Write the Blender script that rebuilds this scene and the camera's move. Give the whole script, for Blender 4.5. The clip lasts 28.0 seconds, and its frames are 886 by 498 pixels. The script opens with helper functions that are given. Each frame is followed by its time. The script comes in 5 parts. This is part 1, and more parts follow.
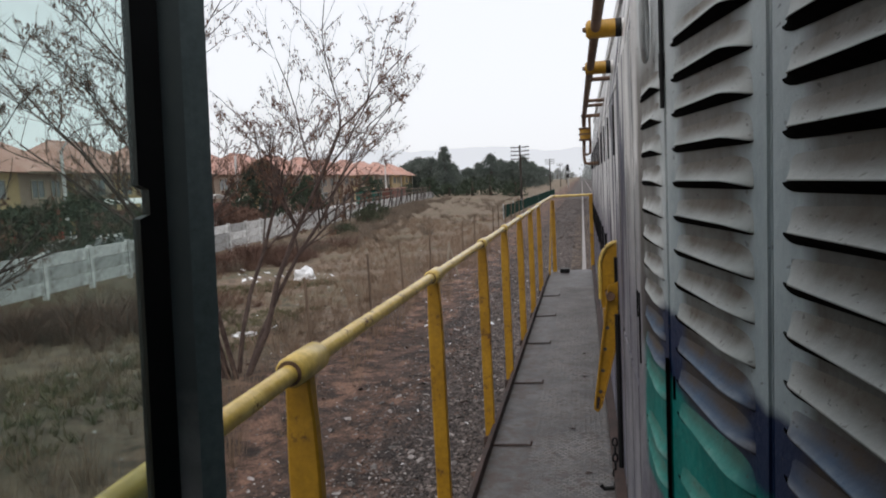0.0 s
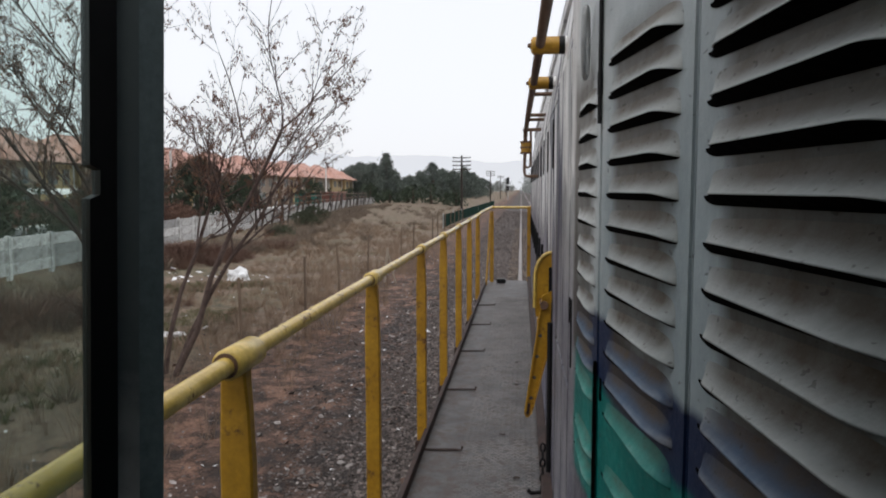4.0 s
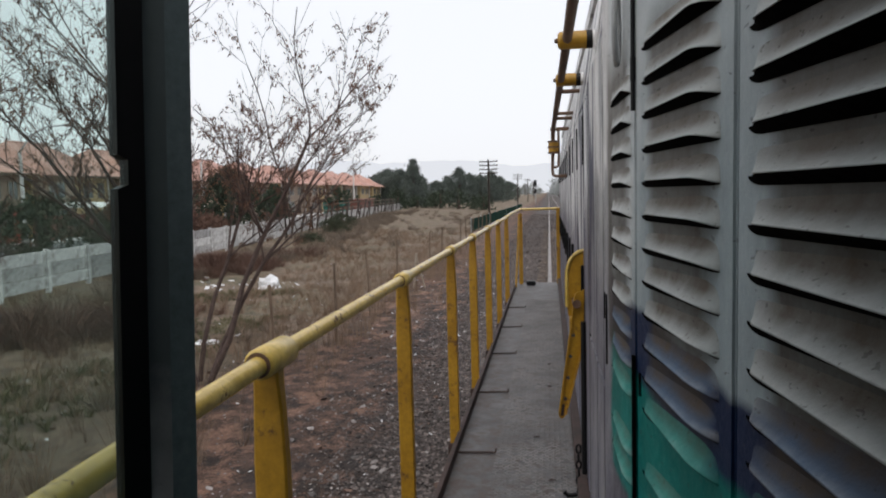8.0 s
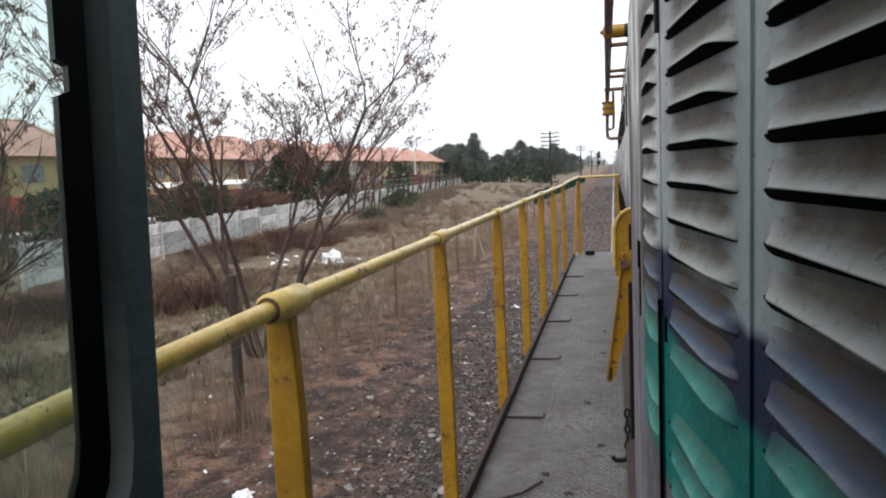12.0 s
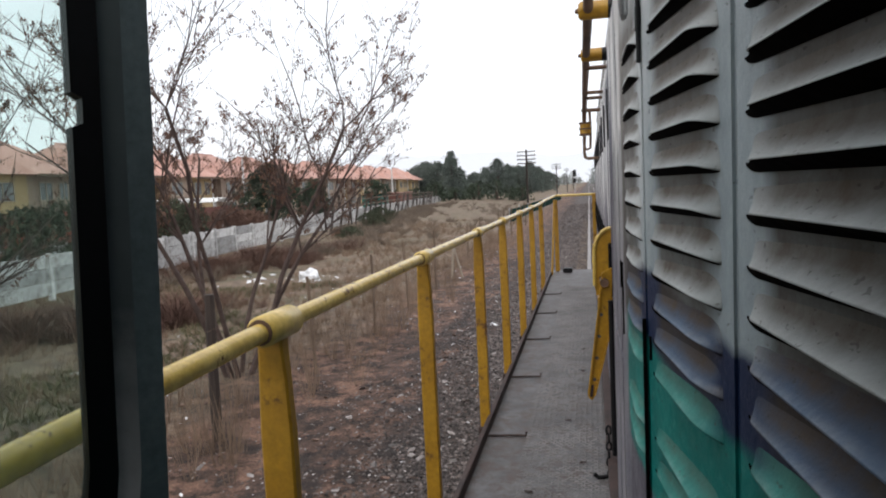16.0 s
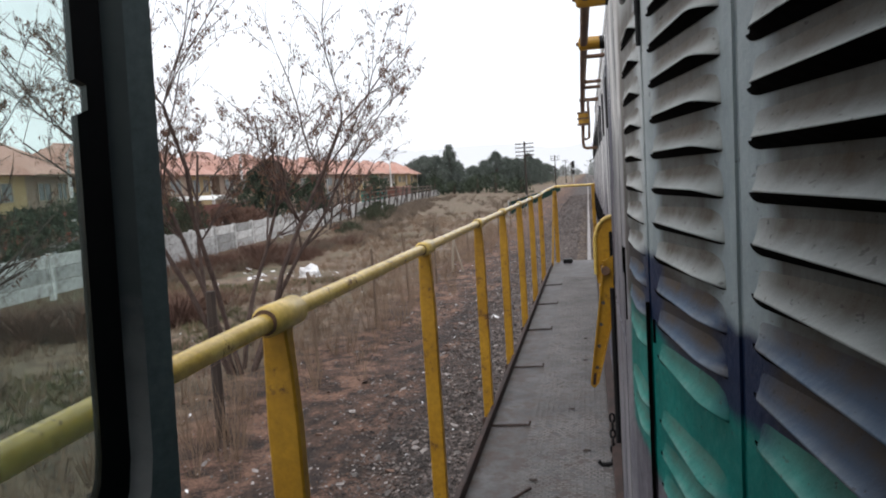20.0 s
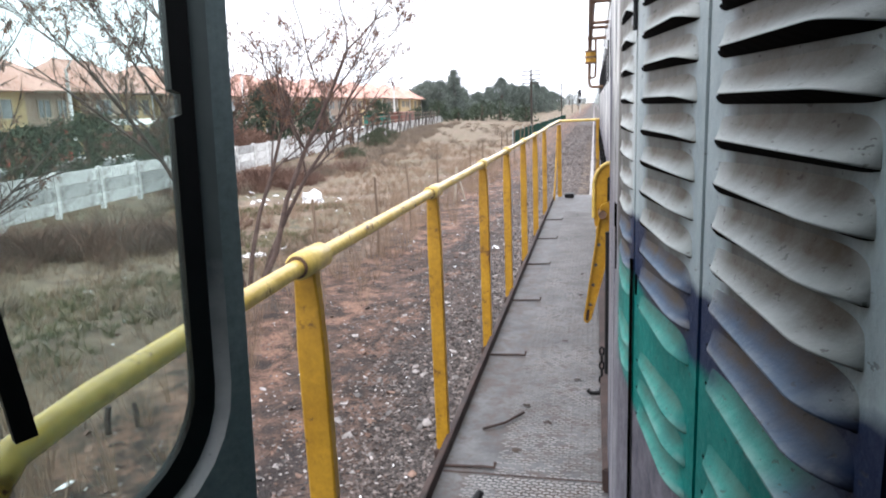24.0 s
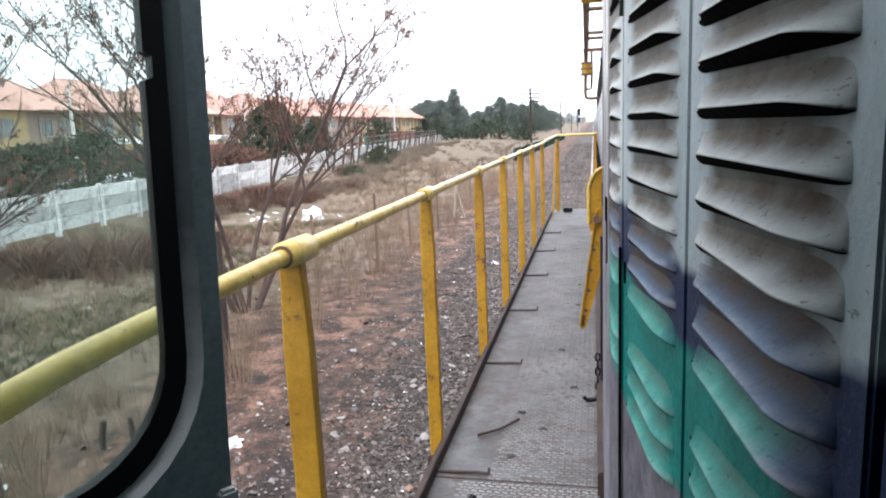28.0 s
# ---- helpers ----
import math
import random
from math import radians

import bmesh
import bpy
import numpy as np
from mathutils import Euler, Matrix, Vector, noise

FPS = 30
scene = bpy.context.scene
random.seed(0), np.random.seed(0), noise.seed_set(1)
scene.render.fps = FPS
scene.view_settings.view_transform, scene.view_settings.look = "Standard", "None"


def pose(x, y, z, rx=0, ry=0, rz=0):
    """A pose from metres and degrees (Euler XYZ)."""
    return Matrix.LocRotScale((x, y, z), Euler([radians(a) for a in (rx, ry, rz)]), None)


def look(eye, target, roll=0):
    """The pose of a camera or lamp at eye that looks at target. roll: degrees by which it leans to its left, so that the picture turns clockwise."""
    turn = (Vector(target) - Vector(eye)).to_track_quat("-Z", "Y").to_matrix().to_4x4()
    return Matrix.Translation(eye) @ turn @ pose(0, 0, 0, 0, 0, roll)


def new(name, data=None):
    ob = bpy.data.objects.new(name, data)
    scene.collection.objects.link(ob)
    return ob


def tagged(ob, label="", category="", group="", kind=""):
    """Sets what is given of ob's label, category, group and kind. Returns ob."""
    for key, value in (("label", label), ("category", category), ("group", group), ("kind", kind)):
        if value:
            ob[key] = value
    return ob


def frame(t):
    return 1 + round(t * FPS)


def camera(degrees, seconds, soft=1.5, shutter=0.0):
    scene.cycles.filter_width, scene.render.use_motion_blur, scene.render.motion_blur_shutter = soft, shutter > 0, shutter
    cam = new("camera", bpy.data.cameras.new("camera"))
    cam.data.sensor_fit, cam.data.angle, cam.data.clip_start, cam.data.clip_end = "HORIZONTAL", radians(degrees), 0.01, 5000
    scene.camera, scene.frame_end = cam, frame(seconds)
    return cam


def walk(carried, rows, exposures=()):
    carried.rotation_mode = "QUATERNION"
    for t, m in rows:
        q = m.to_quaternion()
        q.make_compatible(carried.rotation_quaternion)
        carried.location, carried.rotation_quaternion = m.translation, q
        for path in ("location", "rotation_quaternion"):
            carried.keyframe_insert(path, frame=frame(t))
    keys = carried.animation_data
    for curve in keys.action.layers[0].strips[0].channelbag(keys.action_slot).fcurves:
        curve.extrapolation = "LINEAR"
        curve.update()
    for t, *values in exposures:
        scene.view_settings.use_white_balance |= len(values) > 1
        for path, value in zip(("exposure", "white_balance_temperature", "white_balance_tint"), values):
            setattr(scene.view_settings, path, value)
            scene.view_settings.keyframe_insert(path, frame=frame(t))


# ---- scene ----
cam = camera(65.8, 28.0, soft=2.0)
PATH = [
    (0, (0.078, 0.189, 2.924), (-0.326, 2.139, 2.733), -3.0),
    (0.5, (0.094, 0.156, 2.962), (-0.354, 2.099, 2.802), -2.9),
    (1, (0.101, 0.162, 2.958), (-0.262, 2.123, 2.81), -1.5),
    (1.5, (0.094, 0.147, 2.953), (-0.15, 2.128, 2.83), -0.2),
    (2, (0.084, 0.151, 2.925), (-0.2, 2.121, 2.73), -0.7),
    (2.5, (0.079, 0.152, 2.918), (-0.2, 2.12, 2.7), -0.6),
    (3, (0.07, 0.158, 2.909), (-0.243, 2.12, 2.674), -0.3),
    (3.5, (0.076, 0.154, 2.914), (-0.144, 2.132, 2.719), 0.2),
    (5.5, (0.079, 0.167, 2.91), (-0.193, 2.143, 2.756), -1.6),
    (6, (0.081, 0.169, 2.901), (-0.189, 2.144, 2.739), -1.7),
    (6.5, (0.075, 0.173, 2.898), (-0.207, 2.146, 2.728), -1.6),
    (7, (0.073, 0.174, 2.894), (-0.22, 2.145, 2.718), -1.5),
    (7.5, (0.072, 0.173, 2.896), (-0.221, 2.145, 2.739), -1.2),
    (8, (0.069, 0.175, 2.894), (-0.239, 2.145, 2.736), -1.5),
    (8.5, (0.073, 0.177, 2.894), (-0.239, 2.146, 2.729), -1.7),
    (9, (0.071, 0.178, 2.89), (-0.263, 2.143, 2.724), -1.9),
    (9.5, (0.073, 0.178, 2.888), (-0.256, 2.143, 2.719), -2.0),
    (10, (0.092, 0.185, 2.86), (-0.304, 2.137, 2.678), -2.9),
    (10.5, (0.127, 0.2, 2.839), (-0.319, 2.135, 2.602), -3.6),
    (11, (0.133, 0.213, 2.836), (-0.292, 2.144, 2.534), -3.7),
    (11.5, (0.145, 0.235, 2.82), (-0.308, 2.157, 2.504), -4.2),
    (12, (0.144, 0.238, 2.828), (-0.344, 2.164, 2.604), -2.8),
    (12.5, (0.139, 0.232, 2.831), (-0.364, 2.154, 2.6), -3.5),
    (14.5, (0.135, 0.22, 2.826), (-0.296, 2.161, 2.612), -3.6),
    (15, (0.128, 0.217, 2.836), (-0.315, 2.157, 2.639), -3.1),
    (15.5, (0.124, 0.214, 2.837), (-0.331, 2.153, 2.656), -3.3),
    (16, (0.128, 0.21, 2.839), (-0.294, 2.157, 2.663), -2.8),
    (16.5, (0.129, 0.216, 2.831), (-0.311, 2.157, 2.637), -3.5),
    (17, (0.128, 0.211, 2.833), (-0.298, 2.155, 2.635), -3.5),
    (17.5, (0.127, 0.213, 2.825), (-0.299, 2.154, 2.599), -3.7),
    (18, (0.13, 0.212, 2.83), (-0.281, 2.159, 2.622), -3.5),
    (18.5, (0.127, 0.209, 2.828), (-0.292, 2.154, 2.619), -3.6),
    (19, (0.125, 0.212, 2.826), (-0.299, 2.154, 2.607), -3.8),
    (19.5, (0.125, 0.211, 2.832), (-0.29, 2.157, 2.627), -3.6),
    (20, (0.123, 0.205, 2.828), (-0.299, 2.15, 2.634), -3.8),
    (20.5, (0.127, 0.2, 2.832), (-0.308, 2.143, 2.642), -4.2),
    (22.5, (0.145, 0.032, 2.931), (-0.166, 1.978, 2.594), -1.9),
    (23, (0.136, 0.039, 2.925), (-0.196, 1.972, 2.532), -1.3),
    (23.5, (0.142, 0.042, 2.912), (-0.242, 1.962, 2.507), -2.0),
    (24, (0.141, 0.05, 2.905), (-0.289, 1.961, 2.502), -2.4),
    (24.5, (0.146, 0.067, 2.873), (-0.314, 1.965, 2.44), -2.6),
    (25, (0.156, 0.089, 2.847), (-0.304, 1.988, 2.421), -2.9),
    (25.5, (0.157, 0.096, 2.835), (-0.295, 1.995, 2.402), -3.1),
    (26, (0.158, 0.086, 2.837), (-0.281, 1.992, 2.421), -2.9),
    (26.5, (0.159, 0.092, 2.835), (-0.297, 1.998, 2.435), -3.2),
    (27, (0.156, 0.081, 2.835), (-0.284, 1.997, 2.466), -2.7),
    (27.5, (0.158, 0.065, 2.84), (-0.279, 1.982, 2.475), -2.6),
    (28, (0.164, 0.059, 2.844), (-0.267, 1.98, 2.494), -2.5),
]
walk(cam, [(t, look(e, g, r)) for t, e, g, r in PATH],
     exposures=[(0, -0.3, 6500, 10), (9.5, -0.3, 6500, 10), (10.6, -0.3, 6480, 10), (11, 0.16, 6450, 9), (12.2, 0.17, 6450, 9), (15, 0.05, 6440, 10), (20.5, 0.01, 6430, 10), (22.4, 0.5, 6340, 10), (23, 1.13, 6180, 10), (28, 1.16, 6160, 10)])

# ---- world and light: bright overcast evening ----
world = bpy.data.worlds.new("world")
scene.world = world
world.use_nodes = True
wn, wl = world.node_tree.nodes, world.node_tree.links
sky = wn.new("ShaderNodeTexSky")
sky.sky_type, sky.sun_disc = "NISHITA", False
sky.sun_elevation, sky.sun_rotation = radians(60), radians(190)
sky.dust_density, sky.air_density = 6.0, 1.0
cloud = wn.new("ShaderNodeMix")
cloud.data_type = "RGBA"
cloud.inputs["Factor"].default_value = 0.78
cloud.inputs[7].default_value = (11.9, 12.1, 12.6, 1)
wl.new(sky.outputs[0], cloud.inputs[6])
wl.new(cloud.outputs[2], wn["Background"].inputs[0])
wn["Background"].inputs[1].default_value = 0.12
sun = new("sun", bpy.data.lights.new("sun", "SUN"))
sun.data.energy, sun.data.angle, sun.data.color = 0.8, radians(25), (1, 0.98, 0.95)
sun.matrix_world = look((-3, -12, 28), (0, 0, 0))


# ---- materials ----
def nodes_of(name, rough=0.8, metal=0.0):
    m = bpy.data.materials.new(name)
    m.use_nodes = True
    nt = m.node_tree
    b = nt.nodes["Principled BSDF"]
    b.inputs["Roughness"].default_value, b.inputs["Metallic"].default_value = rough, metal
    return m, nt, b


def noise_node(nt, scale, detail=4.0, rough=0.6, stretch=None, coord="Object"):
    tc = nt.nodes.new("ShaderNodeTexCoord")
    n = nt.nodes.new("ShaderNodeTexNoise")
    n.inputs["Scale"].default_value, n.inputs["Detail"].default_value, n.inputs["Roughness"].default_value = scale, detail, rough
    src = nt.nodes.new("ShaderNodeNewGeometry").outputs["Position"] if coord == "World" else tc.outputs[coord]
    if stretch:
        mp = nt.nodes.new("ShaderNodeMapping")
        mp.inputs["Scale"].default_value = stretch
        nt.links.new(src, mp.inputs[0])
        src = mp.outputs[0]
    nt.links.new(src, n.inputs["Vector"])
    return n


def ramp_node(nt, src, lo, hi, a=(0, 0, 0, 1), b=(1, 1, 1, 1)):
    r = nt.nodes.new("ShaderNodeValToRGB")
    r.color_ramp.elements[0].position, r.color_ramp.elements[1].position = lo, hi
    r.color_ramp.elements[0].color, r.color_ramp.elements[1].color = a, b
    nt.links.new(src, r.inputs[0])
    return r.outputs[0]


def band_node(nt, src, lo, hi):
    """0 below lo, 1 above hi, straight between."""
    n = nt.nodes.new("ShaderNodeMapRange")
    n.inputs["From Min"].default_value, n.inputs["From Max"].default_value = lo, hi
    nt.links.new(src, n.inputs["Value"])
    return n.outputs[0]


def mix_node(nt, fac, a, b, mode="MIX"):
    x = nt.nodes.new("ShaderNodeMix")
    x.data_type, x.blend_type = "RGBA", mode
    for sock, v in ((x.inputs[0], fac), (x.inputs[6], a), (x.inputs[7], b)):
        if hasattr(v, "is_output"):
            nt.links.new(v, sock)
        elif isinstance(v, tuple):
            sock.default_value = (*v[:3], 1)
        else:
            sock.default_value = v
    return x.outputs[2]


def bump_node(nt, b, height, strength=0.3, dist=0.01):
    bp = nt.nodes.new("ShaderNodeBump")
    bp.inputs["Strength"].default_value, bp.inputs["Distance"].default_value = strength, dist
    nt.links.new(height, bp.inputs["Height"])
    nt.links.new(bp.outputs[0], b.inputs["Normal"])


def surface(name, c1, c2, rough=0.8, metal=0.0, big=2.0, fine=40.0, bump=0.25, dist=0.004, dirt=None, dirt_at=(0.55, 0.7), stretch=None, vary=0.0, island=0.0, spec=0.5):
    """Two tones at a large scale, a fine grain on top, optional patches of dirt or rust."""
    m, nt, b = nodes_of(name, rough, metal)
    b.inputs["Specular IOR Level"].default_value = spec
    n1, n2 = noise_node(nt, big, 5, 0.65, stretch), noise_node(nt, fine, 5, 0.7, stretch)
    col = mix_node(nt, ramp_node(nt, n1.outputs[0], 0.35, 0.65), c1, c2)
    g = ramp_node(nt, n2.outputs[0], 0.3, 0.7, (0.78, 0.78, 0.78, 1), (1.15, 1.15, 1.15, 1))
    col = mix_node(nt, 1.0, col, g, "MULTIPLY")
    if dirt:
        n3 = noise_node(nt, big * 2.7, 8, 0.75, stretch)
        col = mix_node(nt, ramp_node(nt, n3.outputs[0], *dirt_at), col, dirt)
    if vary:
        oi = nt.nodes.new("ShaderNodeObjectInfo")
        col = mix_node(nt, 1.0, col, ramp_node(nt, oi.outputs["Random"], 0, 1, (1 - vary,) * 3 + (1,), (1 + vary,) * 3 + (1,)), "MULTIPLY")
    if island:
        ge = nt.nodes.new("ShaderNodeNewGeometry")
        col = mix_node(nt, 1.0, col, ramp_node(nt, ge.outputs["Random Per Island"], 0, 1, (1 - island,) * 3 + (1,), (1 + island,) * 3 + (1,)), "MULTIPLY")
    nt.links.new(col, b.inputs["Base Color"])
    bump_node(nt, b, n2.outputs[0], bump, dist)
    return m


def world_xyz(nt):
    geo = nt.nodes.new("ShaderNodeNewGeometry")
    sep = nt.nodes.new("ShaderNodeSeparateXYZ")
    nt.links.new(geo.outputs["Position"], sep.inputs[0])
    return sep.outputs


def calc(nt, op, a, b=None, c=None):
    n = nt.nodes.new("ShaderNodeMath")
    n.operation = op
    for i, v in enumerate((a, b, c)):
        if v is None:
            continue
        if hasattr(v, "is_output"):
            nt.links.new(v, n.inputs[i])
        else:
            n.inputs[i].default_value = v
    return n.outputs[0]


def sprayed_paint(name, blade):
    """Grey locomotive paint with a sprayed blue band, teal below and a grey-violet foot. Brown dust lies in the hollows
    of the louvers, its colour darkened to carry their shade as well, and their lips are rubbed and chipped.
    """
    m, nt, b = nodes_of(name, 0.5)
    X, Y, Z = world_xyz(nt)
    wob = noise_node(nt, 7, 3, 0.6, coord="World").outputs[0]
    fine = noise_node(nt, 60, 6, 0.7, coord="World")
    tc = nt.nodes.new("ShaderNodeTexCoord")
    sep = nt.nodes.new("ShaderNodeSeparateXYZ")
    nt.links.new(tc.outputs["Object"], sep.inputs[0])
    zz = calc(nt, "ADD", Z, calc(nt, "MULTIPLY_ADD", wob, 0.05, -0.025))
    grey = mix_node(nt, ramp_node(nt, noise_node(nt, 4, 7, 0.75, (1, 1, 0.35), "World").outputs[0], 0.35, 0.65), (0.205, 0.235, 0.235), (0.320, 0.345, 0.340)) if blade else mix_node(nt, ramp_node(nt, noise_node(nt, 4, 7, 0.75, (1, 1, 0.35), "World").outputs[0], 0.35, 0.65), (0.190, 0.238, 0.252), (0.325, 0.388, 0.405))
    pale = calc(nt, "MULTIPLY", band_node(nt, calc(nt, "ADD", Y, calc(nt, "MULTIPLY", wob, 0.2)), 1.42, 1.6), band_node(nt, calc(nt, "ADD", Z, calc(nt, "MULTIPLY", wob, 0.3)), 2.72, 3.05))
    grey = mix_node(nt, calc(nt, "MULTIPLY", pale, calc(nt, "MULTIPLY_ADD", wob, 0.7, 0.35)), grey, (0.60, 0.62, 0.61))
    # grey mixed paler towards the top of the panels
    paler_top = calc(nt, "MULTIPLY", band_node(nt, calc(nt, "ADD", Z, calc(nt, "MULTIPLY", wob, 0.2)), 2.98, 3.35), 0.5)
    grey = mix_node(nt, paler_top, grey, (0.56, 0.60, 0.60))
    patchy = ramp_node(nt, noise_node(nt, 9, 5, 0.7, coord="World").outputs[0], 0.4, 0.65)

    def coats(hgt, navy, t1, t2):
        col = mix_node(nt, band_node(nt, hgt, 2.670, 2.688), navy, grey)
        reach = calc(nt, "MULTIPLY", calc(nt, "SUBTRACT", 1.0, band_node(nt, hgt, 2.55, 2.57)), band_node(nt, calc(nt, "ADD", Y, calc(nt, "MULTIPLY", wob, 0.1)), 0.74, 0.80))
        return mix_node(nt, reach, col, mix_node(nt, patchy, t1, t2))

    flat = calc(nt, "ADD", zz, calc(nt, "MULTIPLY_ADD", calc(nt, "MAXIMUM", Y, 1.05), -0.125, 0.17))
    col = coats(flat, (0.006, 0.017, 0.052), (0.0, 0.125, 0.112), (0.004, 0.185, 0.163))
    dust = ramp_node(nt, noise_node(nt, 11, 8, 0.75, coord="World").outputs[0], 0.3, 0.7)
    if blade:
        info = nt.nodes.new("ShaderNodeObjectInfo")
        loc = nt.nodes.new("ShaderNodeSeparateXYZ")
        nt.links.new(info.outputs["Location"], loc.inputs[0])
        key = calc(nt, "ADD", loc.outputs[2], calc(nt, "MULTIPLY_ADD", wob, 0.03, 0.012))
        along = nt.nodes.new("ShaderNodeSeparateXYZ")
        nt.links.new(tc.outputs["Generated"], along.inputs[0])
        run = calc(nt, "ADD", along.outputs[0], calc(nt, "MULTIPLY_ADD", wob, 0.2, -0.1))
        mid = calc(nt, "MULTIPLY", band_node(nt, run, 0.0, 0.26), calc(nt, "SUBTRACT", 1.0, band_node(nt, run, 0.88, 1.0)))
        col = mix_node(nt, mid, col, coats(key, (0.030, 0.078, 0.150), (0.008, 0.18, 0.155), (0.030, 0.28, 0.24)))
        # upper part of each blade: brown dust with the recess shade painted in
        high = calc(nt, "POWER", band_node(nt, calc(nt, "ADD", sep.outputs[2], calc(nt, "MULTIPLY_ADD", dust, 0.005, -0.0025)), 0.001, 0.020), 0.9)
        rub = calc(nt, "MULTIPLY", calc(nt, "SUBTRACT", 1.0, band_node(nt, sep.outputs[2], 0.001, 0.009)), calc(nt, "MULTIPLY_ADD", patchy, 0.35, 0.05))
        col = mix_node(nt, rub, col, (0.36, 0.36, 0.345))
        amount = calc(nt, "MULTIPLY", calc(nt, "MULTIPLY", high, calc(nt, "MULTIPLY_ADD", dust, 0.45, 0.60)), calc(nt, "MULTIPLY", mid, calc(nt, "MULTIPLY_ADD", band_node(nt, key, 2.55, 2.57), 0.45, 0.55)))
    else:
        foot = calc(nt, "MAXIMUM", band_node(nt, zz, 2.29, 2.31), calc(nt, "SUBTRACT", 1.0, band_node(nt, Y, 1.036, 1.04)))
        col = mix_node(nt, foot, mix_node(nt, ramp_node(nt, noise_node(nt, 16, 7, 0.75, (1, 1, 0.6), "World").outputs[0], 0.38, 0.62), (0.055, 0.055, 0.072), (0.150, 0.145, 0.168)), col)
        along = nt.nodes.new("ShaderNodeSeparateXYZ")
        nt.links.new(tc.outputs["Generated"], along.inputs[0])
        run = calc(nt, "ADD", along.outputs[0], calc(nt, "MULTIPLY_ADD", wob, 0.1, -0.05))
        # sheet between louvers: dust, darkened for the shade under the lips
        strip = calc(nt, "MULTIPLY", band_node(nt, run, 0.15, 0.24), calc(nt, "SUBTRACT", 1.0, band_node(nt, run, 0.72, 0.88)))
        strip = calc(nt, "MULTIPLY", calc(nt, "MULTIPLY", strip, band_node(nt, zz, 2.54, 2.58)), calc(nt, "SUBTRACT", 1.0, band_node(nt, zz, 3.12, 3.2)))
        amount = calc(nt, "MULTIPLY", strip, calc(nt, "MULTIPLY_ADD", dust, 0.3, 0.65))
        corner = band_node(nt, calc(nt, "ADD", Y, calc(nt, "MULTIPLY_ADD", wob, 0.08, -0.04)), 1.66, 1.71)
        mottle = ramp_node(nt, noise_node(nt, 8, 6, 0.7, (1, 1, 0.5), "World").outputs[0], 0.38, 0.62)
        worn_foot = mix_node(nt, mottle, (0.115, 0.115, 0.142), (0.24, 0.235, 0.25))
        worn_foot = mix_node(nt, band_node(nt, zz, 2.62, 2.85), worn_foot, mix_node(nt, mottle, (0.20, 0.20, 0.198), (0.37, 0.375, 0.37)))
        chalk = ramp_node(nt, noise_node(nt, 5, 5, 0.6, (1, 1, 0.22), "World").outputs[0], 0.36, 0.46)
        chalk = calc(nt, "MULTIPLY", chalk, band_node(nt, calc(nt, "ADD", Z, calc(nt, "MULTIPLY_ADD", wob, 0.2, -0.1)), 2.90, 2.96))
        worn_foot = mix_node(nt, chalk, worn_foot, mix_node(nt, mottle, (0.52, 0.51, 0.49), (0.72, 0.71, 0.69)))
        drip = calc(nt, "MULTIPLY", band_node(nt, Y, 2.10, 2.14), ramp_node(nt, noise_node(nt, 6, 3, 0.5, (1, 1, 0.15), "World").outputs[0], 0.54, 0.57))
        worn_foot = mix_node(nt, drip, worn_foot, (0.030, 0.030, 0.062))
        col = mix_node(nt, corner, col, worn_foot)
    dust_and_shade = mix_node(nt, band_node(nt, key, 2.66, 2.70), (0.102, 0.081, 0.061), mix_node(nt, band_node(nt, key, 2.80, 3.0), (0.104, 0.087, 0.069), (0.170, 0.153, 0.133))) if blade else mix_node(nt, band_node(nt, zz, 2.80, 3.0), (0.072, 0.061, 0.050), (0.145, 0.131, 0.116))
    col = mix_node(nt, amount, col, dust_and_shade)
    chips = ramp_node(nt, noise_node(nt, 85 if blade else 48, 2, 0.5, (1, 1, 1.8), "World").outputs[0], 0.675 if blade else 0.69, 0.69 if blade else 0.71)
    col = mix_node(nt, calc(nt, "MULTIPLY", chips, 0.5), col, (0.045, 0.040, 0.036))
    nt.links.new(col, b.inputs["Base Color"])
    gloss = ramp_node(nt, fine.outputs[0], 0.3, 0.7, (0.42,) * 3 + (1,), (0.65,) * 3 + (1,))
    nt.links.new(mix_node(nt, amount, gloss, (0.97, 0.97, 0.97)), b.inputs["Roughness"])
    nt.links.new(calc(nt, "MULTIPLY_ADD", amount, -0.20, 0.24), b.inputs["Specular IOR Level"])
    bump_node(nt, b, calc(nt, "SUBTRACT", fine.outputs[0], calc(nt, "MULTIPLY", chips, 0.5)), 0.4, 0.004)
    return m


